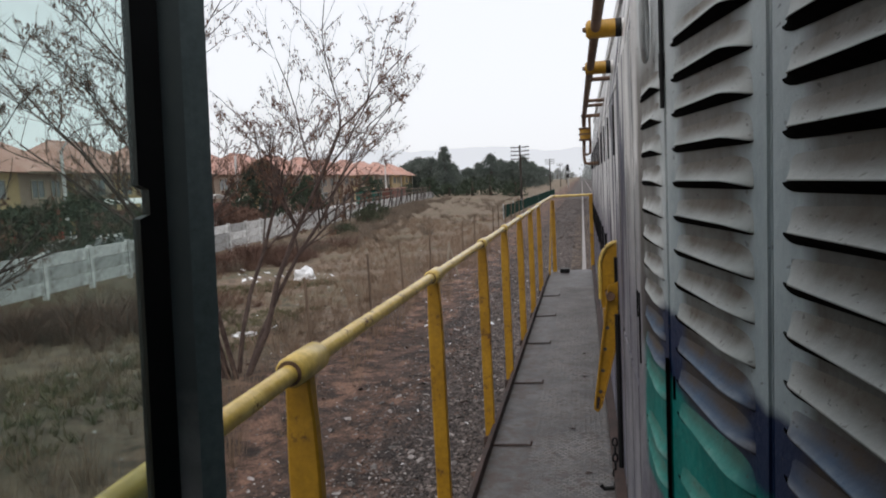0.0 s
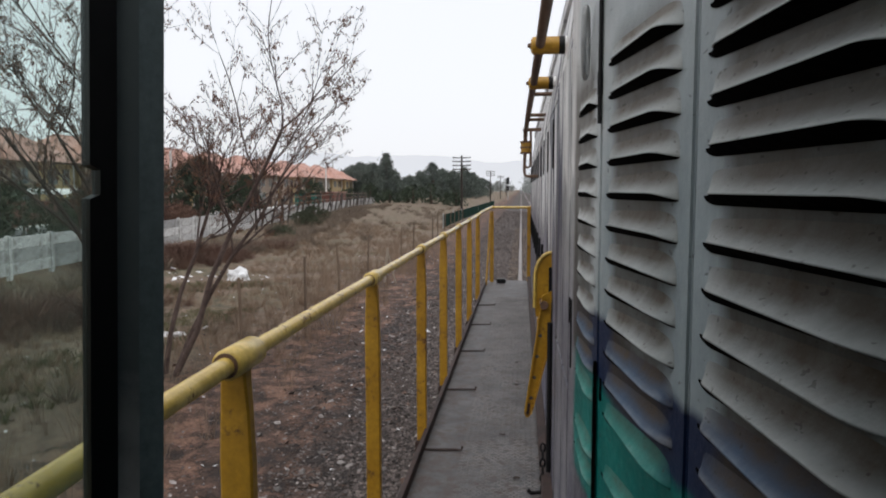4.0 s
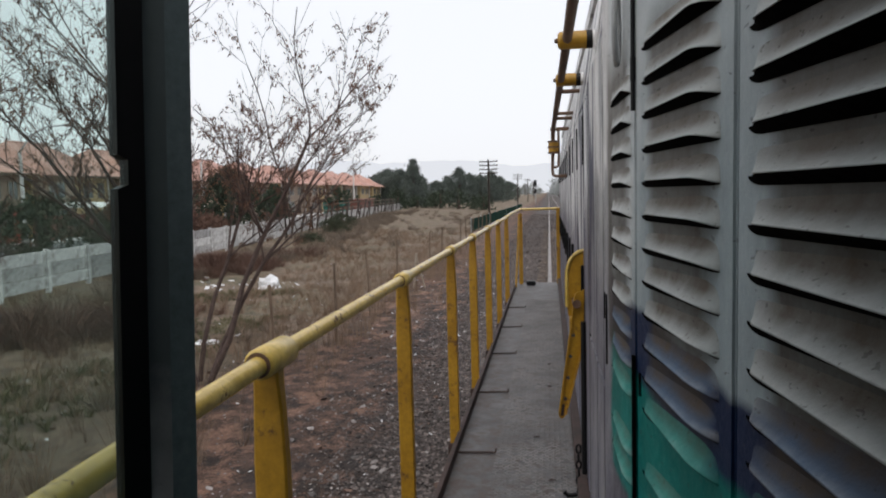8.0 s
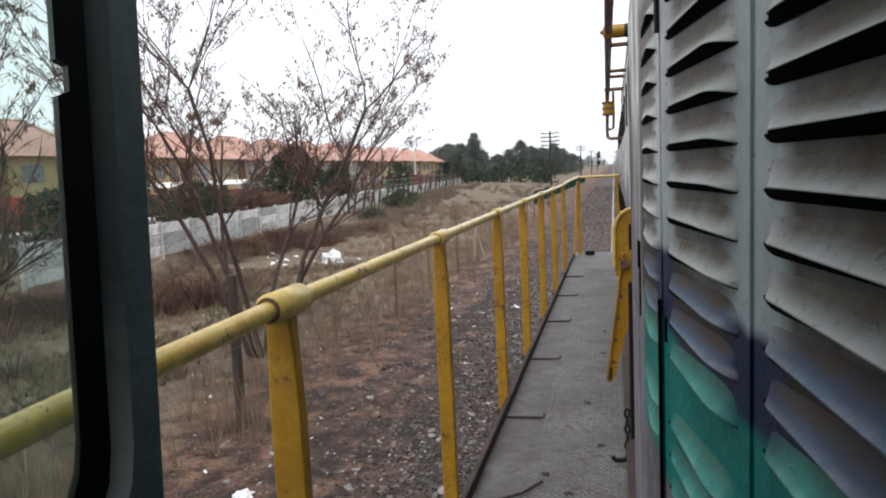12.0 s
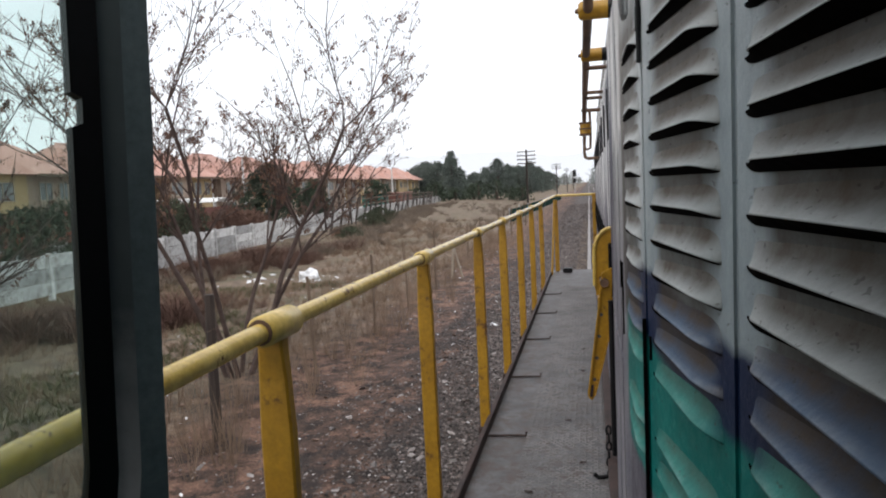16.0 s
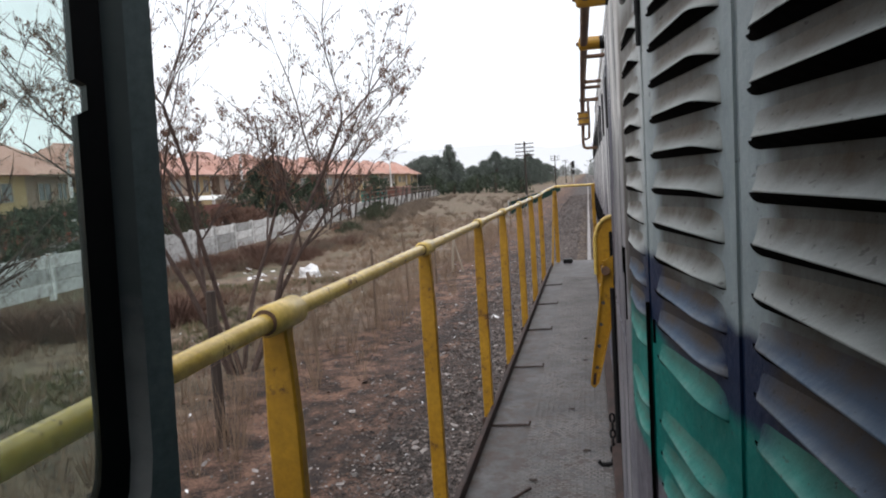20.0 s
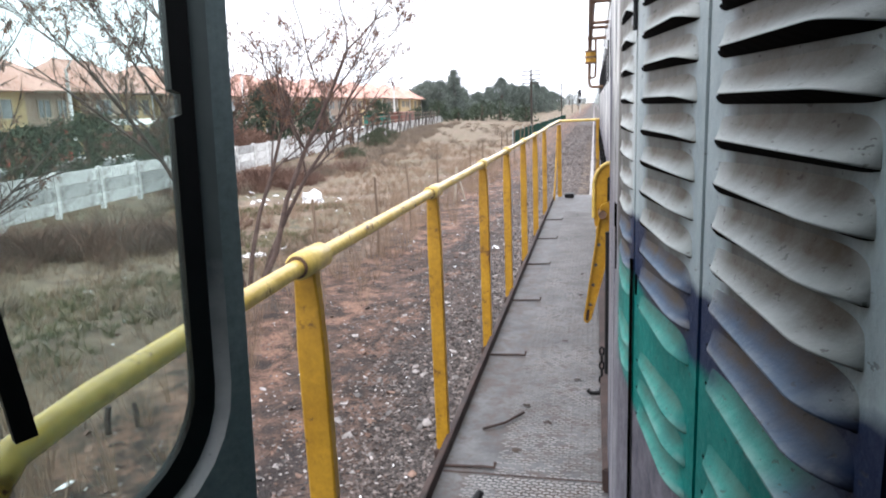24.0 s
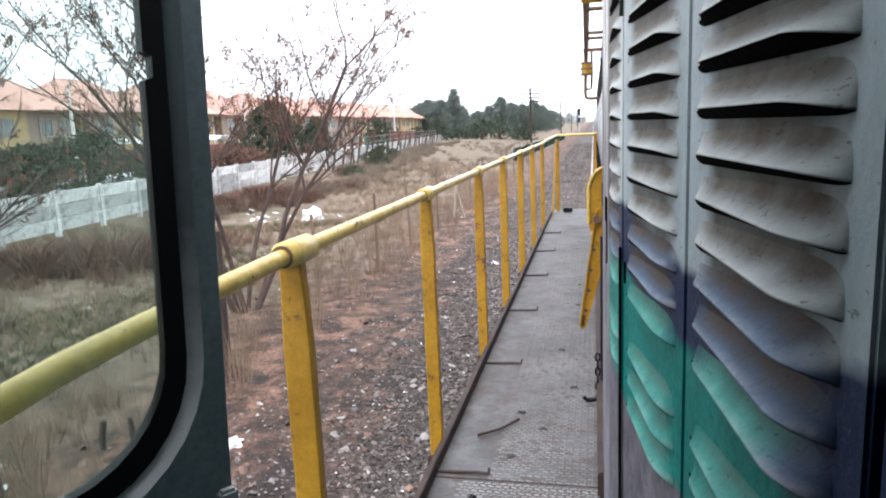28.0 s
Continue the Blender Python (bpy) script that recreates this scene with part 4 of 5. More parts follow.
def pebble(rng):
    vs = [Vector(v) * rng.uniform(0.7, 1.2) for v in ((1, 0, 0), (-1, 0, 0), (0, 0.8, 0), (0, -0.8, 0), (0, 0, 0.6), (0, 0, -0.5), (0.6, 0.6, 0.35), (-0.6, -0.5, 0.35))]
    return vs, [(0, 6, 4), (6, 2, 4), (2, 1, 4), (1, 7, 4), (7, 3, 4), (3, 0, 4), (0, 2, 6), (1, 3, 7), (2, 0, 5), (1, 2, 5), (3, 1, 5), (0, 3, 5)]


def tuft(rng, n, h, spread_, wide=0.006):
    vs, fs = [], []
    for i in range(n):
        a, r = rng.uniform(0, 6.283), rng.uniform(0, 0.4) * spread_
        b = rng.uniform(0, 6.283)
        hh = h * rng.uniform(0.5, 1.1)
        p = Vector((r * math.cos(a), r * math.sin(a), -0.02))
        t = p + Vector((spread_ * rng.uniform(0.2, 1) * math.cos(a), spread_ * rng.uniform(0.2, 1) * math.sin(a), hh))
        m = (p + t) / 2 + Vector((0, 0, hh * 0.12))
        w = Vector((math.cos(b), math.sin(b), 0)) * wide
        k = len(vs)
        vs += [p - w, p + w, m + w * 0.8, m - w * 0.8, t]
        fs += [(k, k + 1, k + 2, k + 3), (k + 3, k + 2, k + 4)]
    return vs, fs


rng = random.Random(21)


def gravel_places(shapes):
    for i in range(62000):
        y = -3 + 35 * rng.random() ** 1.5
        x = -0.55 - abs(rng.gauss(0, 0.85))
        if rng.random() < 0.16:
            x, y = rng.uniform(-1.6, 3.0), 10.5 + 35 * rng.random() ** 1.3
        s = rng.uniform(0.009, 0.026) * (1 + 0.025 * y)
        yield rng.choice(shapes), Matrix.LocRotScale((x, y, terrain(x, y) + s * 0.25), Euler((rng.uniform(-0.4, 0.4), rng.uniform(-0.4, 0.4), rng.uniform(0, 6.3))), (s, s, s * rng.uniform(0.6, 1)))


def loose_places(shapes):
    for i in range(5200):
        y = 2 + 30 * rng.random() ** 1.5
        x = -0.8 - abs(rng.gauss(0, 1.8))
        s = rng.uniform(0.010, 0.030) if rng.random() < 0.93 else rng.uniform(0.035, 0.075)
        yield rng.choice(shapes), Matrix.LocRotScale((x, y, terrain(x, y) + s * 0.15), Euler((rng.uniform(-0.5, 0.5), rng.uniform(-0.5, 0.5), rng.uniform(0, 6.3))), (s, s * rng.uniform(0.6, 1), s * rng.uniform(0.4, 0.8)))


M["loose"] = surface("pale_loose_stone", (0.13, 0.112, 0.105), (0.34, 0.31, 0.295), 0.9, big=9, fine=40, bump=0.3, island=0.6)
scatter("loose_stones", [pebble(rng) for i in range(8)], loose_places, M["loose"], "pale loose stones strewn over bare earth", "stones")
scatter("ballast_gravel", [pebble(rng) for i in range(8)], gravel_places, M["stone"], "grey ballast stones spilling beside the line", "gravel")


def far_gravel_places(shapes):
    for i in range(12000):
        x, y = rng.uniform(-2.2, 3.2), 11 + 80 * rng.random() ** 1.3
        s = rng.uniform(0.025, 0.05) * (1 + 0.008 * y)
        yield rng.choice(shapes), Matrix.LocRotScale((x, y, terrain(x, y) + s * 0.2), Euler((rng.uniform(-0.4, 0.4), rng.uniform(-0.4, 0.4), rng.uniform(0, 6.3))), (s, s, s * rng.uniform(0.6, 1)))


scatter("track_ballast", [pebble(rng) for i in range(6)], far_gravel_places, M["stone"], "grey ballast stones round the rails", "gravel")


def clod_places(shapes):
    for i in range(11000):
        x, y = -0.9 - 6 * rng.random(), 2 + 34 * rng.random() ** 1.4
        s = rng.uniform(0.006, 0.024) if rng.random() < 0.97 else rng.uniform(0.035, 0.08)
        yield rng.choice(shapes), Matrix.LocRotScale((x, y, terrain(x, y) + s * 0.1), Euler((rng.uniform(-0.4, 0.4), rng.uniform(-0.4, 0.4), rng.uniform(0, 6.3))), (s, s, s * rng.uniform(0.5, 0.9)))


M["clod"] = surface("earth_clod", (0.072, 0.043, 0.033), (0.185, 0.120, 0.092), 0.95, big=6, fine=40, bump=0.4, island=0.6)
scatter("earth_clods", [pebble(rng) for i in range(6)], clod_places, M["clod"], "brown clods and stones on trodden earth", "stones")


def grass_places(shapes):
    for i in range(9000):
        y = 3 + 55 * rng.random() ** 1.3
        x = -3.6 - 13 * rng.random() ** 0.8
        if noise.noise((x * 0.3, y * 0.3, 5)) < -0.15 + (0.45 if x > -5 else 0):
            continue
        s = rng.uniform(0.5, 1.3)
        yield rng.choice(shapes), Matrix.LocRotScale((x, y, terrain(x, y)), Euler((0, 0, rng.uniform(0, 6.3))), (s, s, s))


scatter("dry_grass", [tuft(rng, 9, 0.26, 0.16) for i in range(6)], grass_places, M["grass"], "dry straw-coloured grass tufts on the verge", "grass")


def green_places(shapes):
    for i in range(5000):
        y = -3 + 24 * rng.random()
        x = -6.2 - 8 * rng.random()
        if noise.noise((x * 0.25, y * 0.25, 9)) < -0.05:
            continue
        s = rng.uniform(0.5, 1.2)
        yield rng.choice(shapes), Matrix.LocRotScale((x, y, terrain(x, y)), Euler((0, 0, rng.uniform(0, 6.3))), (s, s, s))


scatter("green_grass", [tuft(rng, 10, 0.17, 0.15, 0.008) for i in range(6)], green_places, M["grass_green"], "dull green grass and weeds", "grass")


def scrub_places(shapes):
    for i in range(1000):
        y = 6 + 100 * rng.random()
        base = wall_x(y)
        x = base + 1.3 + 3.6 * rng.random() ** 1.2 if rng.random() < 0.7 else rng.uniform(base + 1.5, -6)
        if noise.noise((x * 0.2, y * 0.12, 2)) < -0.12 or (x > -13 and 16 < y < 30):
            continue
        s = rng.uniform(0.4, 0.95)
        yield rng.choice(shapes), Matrix.LocRotScale((x, y, terrain(x, y)), Euler((0, 0, rng.uniform(0, 6.3))), (s, s, s * rng.uniform(0.7, 1.1)))


def mound_places(shapes):
    for cx, cy, r, n in ((-13.4, 27.2, 1.5, 70), (-14.6, 24.2, 1.3, 40), (-12.6, 33.0, 1.2, 14), (-10.0, 15.0, 1.3, 36), (-12.2, 13.0, 1.7, 60)):
        for i in range(n):
            x, y = rng.gauss(cx, r * 0.6), rng.gauss(cy, r)
            s = rng.uniform(0.5, 1.25) * math.exp(-((x - cx) ** 2 + (y - cy) ** 2) / (5 * r * r))
            yield rng.choice(shapes), Matrix.LocRotScale((x, y, terrain(x, y)), Euler((0, 0, rng.uniform(0, 6.3))), (s, s, s))


def wall_x(y):
    return -16.2 - (y - 28) * 0.112


def weed_places(shapes):
    for i in range(420):
        y = 2 + 34 * rng.random()
        x = -4.5 + rng.gauss(0, 0.55) - (1.2 if rng.random() < 0.3 else 0)
        s = rng.uniform(0.5, 1.15)
        yield rng.choice(shapes), Matrix.LocRotScale((x, y, terrain(x, y)), Euler((0, 0, rng.uniform(0, 6.3))), (s, s, s))


scatter("tall_weeds", [tuft(rng, 16, 0.75, 0.28, 0.004) for i in range(6)], weed_places, M["grass"], "tall thin dry weeds along the wire fence", "weeds")
scatter("scrub", [tuft(rng, 60, 0.75, 0.75, 0.011) for i in range(6)], scrub_places, M["scrub"], "brown leafless scrub in front of the concrete wall", "scrub")
scatter("russet_scrub", [tuft(rng, 90, 0.75, 0.85, 0.010) for i in range(5)], mound_places, M["leaf_russet"], "mounds of dark russet bramble scrub", "scrub")


def litter_places(shapes):
    for i in range(300):
        x, y = -1.0 - 9 * rng.random(), 4 + 26 * rng.random()
        s = rng.uniform(0.012, 0.04) if rng.random() < 0.93 else rng.uniform(0.06, 0.12)
        yield rng.choice(shapes), Matrix.LocRotScale((x, y, terrain(x, y) + 0.015), Euler((rng.uniform(-0.5, 0.5), rng.uniform(-0.5, 0.5), rng.uniform(0, 6.3))), (s, s * rng.uniform(0.4, 1), s * 0.35))
    for i in range(36):
        x, y = rng.gauss(-10.6, 1.2), rng.gauss(22.3, 1.6)
        s = rng.uniform(0.03, 0.13)
        yield rng.choice(shapes), Matrix.LocRotScale((x, y, terrain(x, y) + 0.03), Euler((rng.uniform(-0.5, 0.5), rng.uniform(-0.5, 0.5), rng.uniform(0, 6.3))), (s, s * rng.uniform(0.4, 1), s * 0.4))


scatter("litter", [pebble(rng) for i in range(6)], litter_places, M["plastic"], "white scraps of paper and plastic litter", "litter")


def lump(seed, sx, sy, sz, rough_=0.35, sub=3):
    bm = bmesh.new()
    bmesh.ops.create_icosphere(bm, subdivisions=sub, radius=1)
    for v in bm.verts:
        n = v.co.normalized()
        k = 1 + rough_ * noise.noise(n * 1.6 + Vector((seed, 0, 0))) + rough_ * 0.5 * noise.noise(n * 4 + Vector((0, seed, 0)))
        v.co = Vector((n.x * sx * k, n.y * sy * k, max(n.z * sz * k, -0.15 * sz)))
    return bm


tagged(part("plastic_bag", lump(3, 0.40, 0.36, 0.34, 0.5), M["plastic"], at=(-9.3, 21.9, terrain(-9.3, 21.9) + 0.05)), "bulging white plastic bag lying on the ground", "bag")
tagged(part("plastic_bag", lump(8, 0.10, 0.08, 0.05, 0.6), M["plastic"], at=(-3.2, 5.55, terrain(-3.2, 5.55) + 0.01)), "flattened white plastic bag on bare earth", "bag")
tagged(part("plastic_bag", lump(12, 0.3, 0.16, 0.06, 0.7), M["plastic"], at=(-7.0, 13.3, terrain(-7, 13.3) + 0.01)), "long torn white plastic sheet in the grass", "bag")


# ---- wire fence beside the line ----
def stake(h, r, lean):
    return tube([(0, 0, -0.15), (lean * 0.4, 0, h * 0.5), (lean, 0.02, h)], [r, r * 0.95, r * 0.85], 7)


wire_fence = empty("wire_fence", (-4.3, 20, 0), label="line of grey wooden stakes strung with thin wire", category="fence")
part("post", stake(1.71, 0.068, 0.02), M["dark_wood"], wire_fence, "thick dark split-wood post", at=pose(-4.38 + 4.3, 7.55 - 20, 0))
stakes = [mesh_of("stake", stake(1.56 + 0.04 * i, 0.030, (-0.06, 0.03, 0.08, -0.02)[i]), M["wood"]) for i in range(4)]
ys = [10.45, 13.5, 16.5, 19.3, 24.9, 28.1, 33.4, 36.3, 39.4, 42.3, 45.2, 48.4, 51.3, 4.1, 1.2]
for i, y in enumerate(ys):
    again("post", stakes[i % 4], wire_fence, pose(0.05 * math.sin(i * 2.3), y - 20, -0.03, 0, 0, i * 70))
for z in (0.45, 0.85, 1.3):
    part("wire", tube([(-4.3, y, z - 0.03 * (i % 2)) for i, y in enumerate([1.2, 2.6, 4.1, 5.8, 7.55, 9.0, 10.45, 12, 13.5, 16.5, 19.3, 24.9, 33.4, 51.3])], 0.0018, 4), M["rust"], wire_fence)
prop = empty("leaning_prop", (-4.25, 21.6, 0), label="pale split stake propped by a second one at the fence", category="stake")
part("stake", stake(1.05, 0.045, 0.10), M["pale_wood"], prop, at=pose(0, 0, 0))
part("strut", tube([(0.34, 0.1, -0.1), (0.10, 0.02, 0.92)], 0.03, 6), M["pale_wood"], prop, at=pose(0, 0, 0))
tagged(part("stump", stake(0.28, 0.035, 0.03), M["dark_wood"], at=pose(-4.5, 5.4, terrain(-4.5, 5.4))), "short dark cut stump beside the fence", "stump")
tagged(part("stump", stake(0.24, 0.03, -0.04), M["dark_wood"], at=pose(-4.3, 5.6, terrain(-4.3, 5.6))), "short dark cut stump beside the fence", "stump")


# ---- leafless shrubs and small trees ----
def limb(bm, rng, p, d, length, r, depth, tips):
    n = 5
    pts, rad = [p.copy()], [r]
    for i in range(n):
        d = (d + Vector((rng.uniform(-0.2, 0.2), rng.uniform(-0.2, 0.2), 0.03))).normalized()
        p = p + d * (length / n)
        pts.append(p.copy())
        rad.append(r * (1 - 0.5 * (i + 1) / n))
    tube(pts, rad, 6 if r > 0.015 else (4 if r > 0.006 else 3), bm=bm, caps=False)
    if depth == 0:
        tips.extend(pts[2:])
        return
    for k in range((7, 7, 6)[3 - depth]):
        i = rng.randint(1, n) if depth < 3 else rng.randint(3, n)
        a = rng.uniform(0, 6.283)
        side = Vector((math.cos(a), math.sin(a), rng.uniform(-0.3, 0.35)))
        limb(bm, rng, pts[i], (d * rng.uniform(0.8, 1.3) + side * rng.uniform(0.5, 1.0)).normalized(), length * rng.uniform(0.32, 0.54), max(rad[i] * rng.uniform(0.45, 0.68), 0.005), depth - 1, tips)


def hanging_leaves(rng, tips, n, size):
    """Long dry leaves that hang in small bunches from the twigs."""
    verts, faces = [], []
    while len(faces) < n:
        c0 = rng.choice(tips)
        for i in range(rng.randint(1, 5)):
            c = c0 + Vector((rng.gauss(0, 0.025), rng.gauss(0, 0.025), rng.gauss(-0.02, 0.02)))
            s = size * rng.uniform(0.5, 1.2)
            e = Euler((rng.gauss(0, 0.5), rng.gauss(0, 0.5), rng.uniform(0, 6.3))).to_matrix()
            k = len(verts)
            verts.extend((c + e @ Vector(v) * s)[:] for v in ((0, 0, 0), (0.3, 0.1, -0.8), (0.05, 0, -2), (-0.3, 0.1, -0.9)))
            faces.append((k, k + 1, k + 2, k + 3))
    return verts, faces


def leaf_cloud(rng, tips, n, size, droop=0.06):
    verts, faces = [], []
    for i in range(n):
        c = rng.choice(tips) + Vector((rng.gauss(0, droop), rng.gauss(0, droop), rng.gauss(-droop * 0.5, droop)))
        s = size * rng.uniform(0.5, 1.3)
        e = Euler((rng.uniform(0, 6.3), rng.uniform(0, 6.3), rng.uniform(0, 6.3))).to_matrix()
        k = len(verts)
        verts.extend((c + e @ Vector(v) * s)[:] for v in ((-1, 0, 0), (0, 0.35, 0.15), (1, 0, 0), (0, -0.35, 0.1)))
        faces.append((k, k + 1, k + 2, k + 3))
    return verts, faces


def bare_tree(x, y, h, stems, seed, leaves, lean=(0, 0), label="leafless multi-stemmed shrub tree with a few dry brown leaves"):
    rng = random.Random(seed)
    z = terrain(x, y)
    tree = empty("tree", (x, y, z), label=label, category="tree", group="shrub trees by the fence")
    tips = []
    for i in range(stems):
        bm = bmesh.new()
        a = 6.283 * i / stems + rng.uniform(-0.4, 0.4)
        out = rng.uniform(0.12, 0.40)
        limb(bm, rng, Vector((x + 0.16 * math.cos(a), y + 0.16 * math.sin(a), z - 0.1)), Vector((out * math.cos(a) + lean[0], out * math.sin(a) + lean[1], 1)).normalized(), h * rng.uniform(0.55, 0.75), rng.uniform(0.034, 0.052), 3, tips)
        part("stem", bm, M["bark"], tree, smooth=True)
    vs, fs = hanging_leaves(rng, tips, leaves, 0.034)
    me = bpy.data.meshes.new("leaves")
    me.from_pydata(vs, [], fs)
    me.materials.append(M["leaf_dry"])
    ob = new("leaves", me)
    ob.parent = tree
    ob.matrix_parent_inverse = Matrix.Translation((-x, -y, -z))
    tagged(ob, "sparse dry reddish-brown leaves", kind="stuff")


bare_tree(-5.6, 10.3, 6.3, 7, 5, 16000, (0.03, 0.0))
bare_tree(-7.0, 5.9, 4.6, 3, 11, 3000, (0.03, 0.05), "small leafless shrub tree with a few dry leaves")


# ---- boundary wall of concrete slabs ----
wall = empty("boundary_wall", (-20, 60, 0), label="low pale concrete slab wall with posts", category="wall", kind="structure")
slab = mesh_of("slab", box(-1.06, 1.06, -0.03, 0.03, 0, 0.37, 0.008), M["concrete"])
pillar = mesh_of("wall_post", box(-0.07, 0.07, -0.07, 0.07, 0, 1.36, 0.01), M["concrete"])
y = 14.62
wa = math.degrees(math.atan2(2.19, -2.19 * 0.112))
while y < 125:
    x = wall_x(y)
    again("wall_post", pillar, wall, pose(x + 20, y - 60, 0.2, 0, 0, wa))
    for k in range(3):
        again("slab", slab, wall, pose(wall_x(y + 1.09) + 20, y + 1.09 - 60, 0.36 + 0.385 * k, 0, 0, wa))
    y += 2.19


# ---- leaning timber props over the wall ----
prop_fence = empty("timber_fence", (-22, 80, 0.5), label="rickety fence of dark leaning poles", category="fence")
prng = random.Random(31)
for i in range(26):
    y = 44 + i * 2.5
    x = wall_x(y) + 0.6
    part("pole", tube([(x + 0.3, y, 0.2), (x, y + prng.uniform(1.6, 3.4), 2.1 + prng.uniform(-0.3, 0.5))], 0.075, 6), M["dark_wood"], prop_fence)
    if i % 3 == 0:
        part("pole", tube([(x, y, 0.2), (x - 0.1, y + prng.uniform(-0.3, 0.3), 2.4 + prng.uniform(-0.3, 0.7))], 0.07, 6), M["dark_wood"], prop_fence)
for z in (1.75, 2.25):
    part("pole", tube([(wall_x(46) + 0.55, 46, z), (wall_x(80) + 0.55, 80, z + 0.15), (wall_x(110) + 0.55, 110, z + 0.1)], 0.055, 6), M["wood"], prop_fence)

# ---- street, kerb and forecourt ----
tagged(part("road", box(-30, -24.5, -60, 75, 0.3, 0.53), M["asphalt"]), "grey asphalt street in front of the houses", "road", kind="structure")
tagged(part("pavement", box(-34.5, -30.03, -60, 140, 0.3, 0.66, 0.02), M["concrete"]), "pale concrete pavement with a kerb", "pavement", kind="structure")


# ---- houses ----
def hip(bm, x0, x1, y0, y1, z, h, inset):
    lo = [bm.verts.new(v) for v in ((x0, y0, z), (x1, y0, z), (x1, y1, z), (x0, y1, z))]
    xm = (x0 + x1) / 2
    hi = [bm.verts.new((xm, y0 + inset, z + h)), bm.verts.new((xm, y1 - inset, z + h))]
    for f in ((lo[0], lo[1], hi[0]), (lo[1], lo[2], hi[1], hi[0]), (lo[2], lo[3], hi[1]), (lo[3], lo[0], hi[0], hi[1]), tuple(lo[::-1])):
        bm.faces.new(f)


def front_hip(bm, x0, x1, y0, y1, z, h):
    """A lower hip that runs out to the street, with its ridge along x."""
    ym = (y0 + y1) / 2
    a = [bm.verts.new(v) for v in ((x1, y0, z), (x1, y1, z), (x1 - 1.9, ym, z + h), (x0, y0, z), (x0, y1, z), (x0, ym, z + h))]
    for f in ((0, 1, 2), (0, 2, 5, 3), (1, 4, 5, 2), (3, 5, 4), (0, 3, 4, 1)):
        bm.faces.new([a[i] for i in f])


def house_window(h, x, y0, y1, z0, z1):
    w = part("window", box(x - 0.02, x + 0.03, y0, y1, z0, z1), M["glass_far"], h)
    ym = (y0 + y1) / 2
    bm = box(x + 0.032, x + 0.08, y0 - 0.06, y0, z0 - 0.06, z1 + 0.06)
    for b in ((y1, y1 + 0.06, z0 - 0.06, z1 + 0.06), (y0, y1, z0 - 0.06, z0), (y0, y1, z1, z1 + 0.06), (ym - 0.025, ym + 0.025, z0, z1)):
        box(x + 0.032, x + 0.08, *b, bm=bm)
    part("window_frame", bm, M["frame_tan"], w)


def house(y, tone, tall, rng):
    label = "two-storey ochre stucco terrace house with an orange tiled hip roof" if tone == "wall_yellow" else "two-storey brownish stucco terrace house with an orange tiled roof"
    h = empty("house", (-41, y, 0.5), label=label, category="house", group="row of terrace houses")
    e = 5.0 + tall
    part("wall", box(-45.2, -37, y - 4.35, y + 4.35, 0.2, e), M[tone], h)
    other = "wall_pink" if tone == "wall_yellow" else "wall_yellow"
    part("bay", box(-37.0, -36.55, y - 4.2, y - 0.3, 0.2, e - 0.02), M[other if rng.random() < 0.5 else tone], h)
    bm = bmesh.new()
    hip(bm, -45.8, -36.0, y - 5.0, y + 5.0, e - 0.02, 2.75, 3.0)
    front_hip(bm, -41.0, -35.7, y - 4.6, y - 0.1, e - 0.05, 1.85)
    part("roof", bm, M["roof"], h)
    part("ridge", tube([(-40.9, y - 2.0, e + 2.72), (-40.9, y + 2.0, e + 2.72)], 0.11, 6), M["roof"], h)
    part("fascia", box(-36.02, -35.92, y - 0.1, y + 4.8, e - 0.16, e + 0.02), M["wood"], h)
    part("downpipe", tube([(-36.9, y + 4.3, 0.5), (-36.9, y + 4.3, e)], 0.07, 6), M["white"], h)
    for y0, wd in ((-3.2, 1.7), (1.2, 1.1), (3.0, 0.8)):
        house_window(h, -36.55 if y0 < 0 else -37.0, y + y0, y + y0 + wd, 3.4, 4.55)
    house_window(h, -36.55, y - 3.2, y - 1.4, 1.2, 2.5)
    part("door", box(-37.0, -36.94, y + 1.3, y + 2.2, 0.55, 2.65), M["dark_wood"], h)


hrng = random.Random(3)
for i in range(-3, 14):
    house(20.6 + i * 9.55, ("wall_yellow", "wall_yellow", "wall_pink")[i % 3], hrng.uniform(-0.12, 0.15), hrng)


def canopy(y, w, mat, label):
    c = empty("carport", (-34.5, y, 0.66), label=label, category="carport")
    bm = bmesh.new()
    n = 8
    rows = []
    for i in range(n + 1):
        s = i / n
        z = 2.75 + 0.35 * math.sin(math.pi * s)
        rows.append([bm.verts.new((x, y + w * s, z + dz)) for x, dz in ((-36.9, 0), (-32.2, -0.1), (-32.2, -0.16), (-36.9, -0.06))])
    for a, b in zip(rows, rows[1:]):
        for k in range(4):
            bm.faces.new((a[k], a[(k + 1) % 4], b[(k + 1) % 4], b[k]))
    part("canopy_roof", bm, mat, c)
    for yy in (y + 0.1, y + w - 0.1):
        part("post", tube([(-32.3, yy, 0.6), (-32.3, yy, 2.72)], 0.05, 6), M["white"], c)


canopy(24.5, 5.5, M["white"], "white curved carport roof in front of a house")
canopy(46.0, 3.0, M["white"], "small white carport roof in front of a house")
canopy(55.5, 3.0, M["white"], "small white carport roof in front of a house")


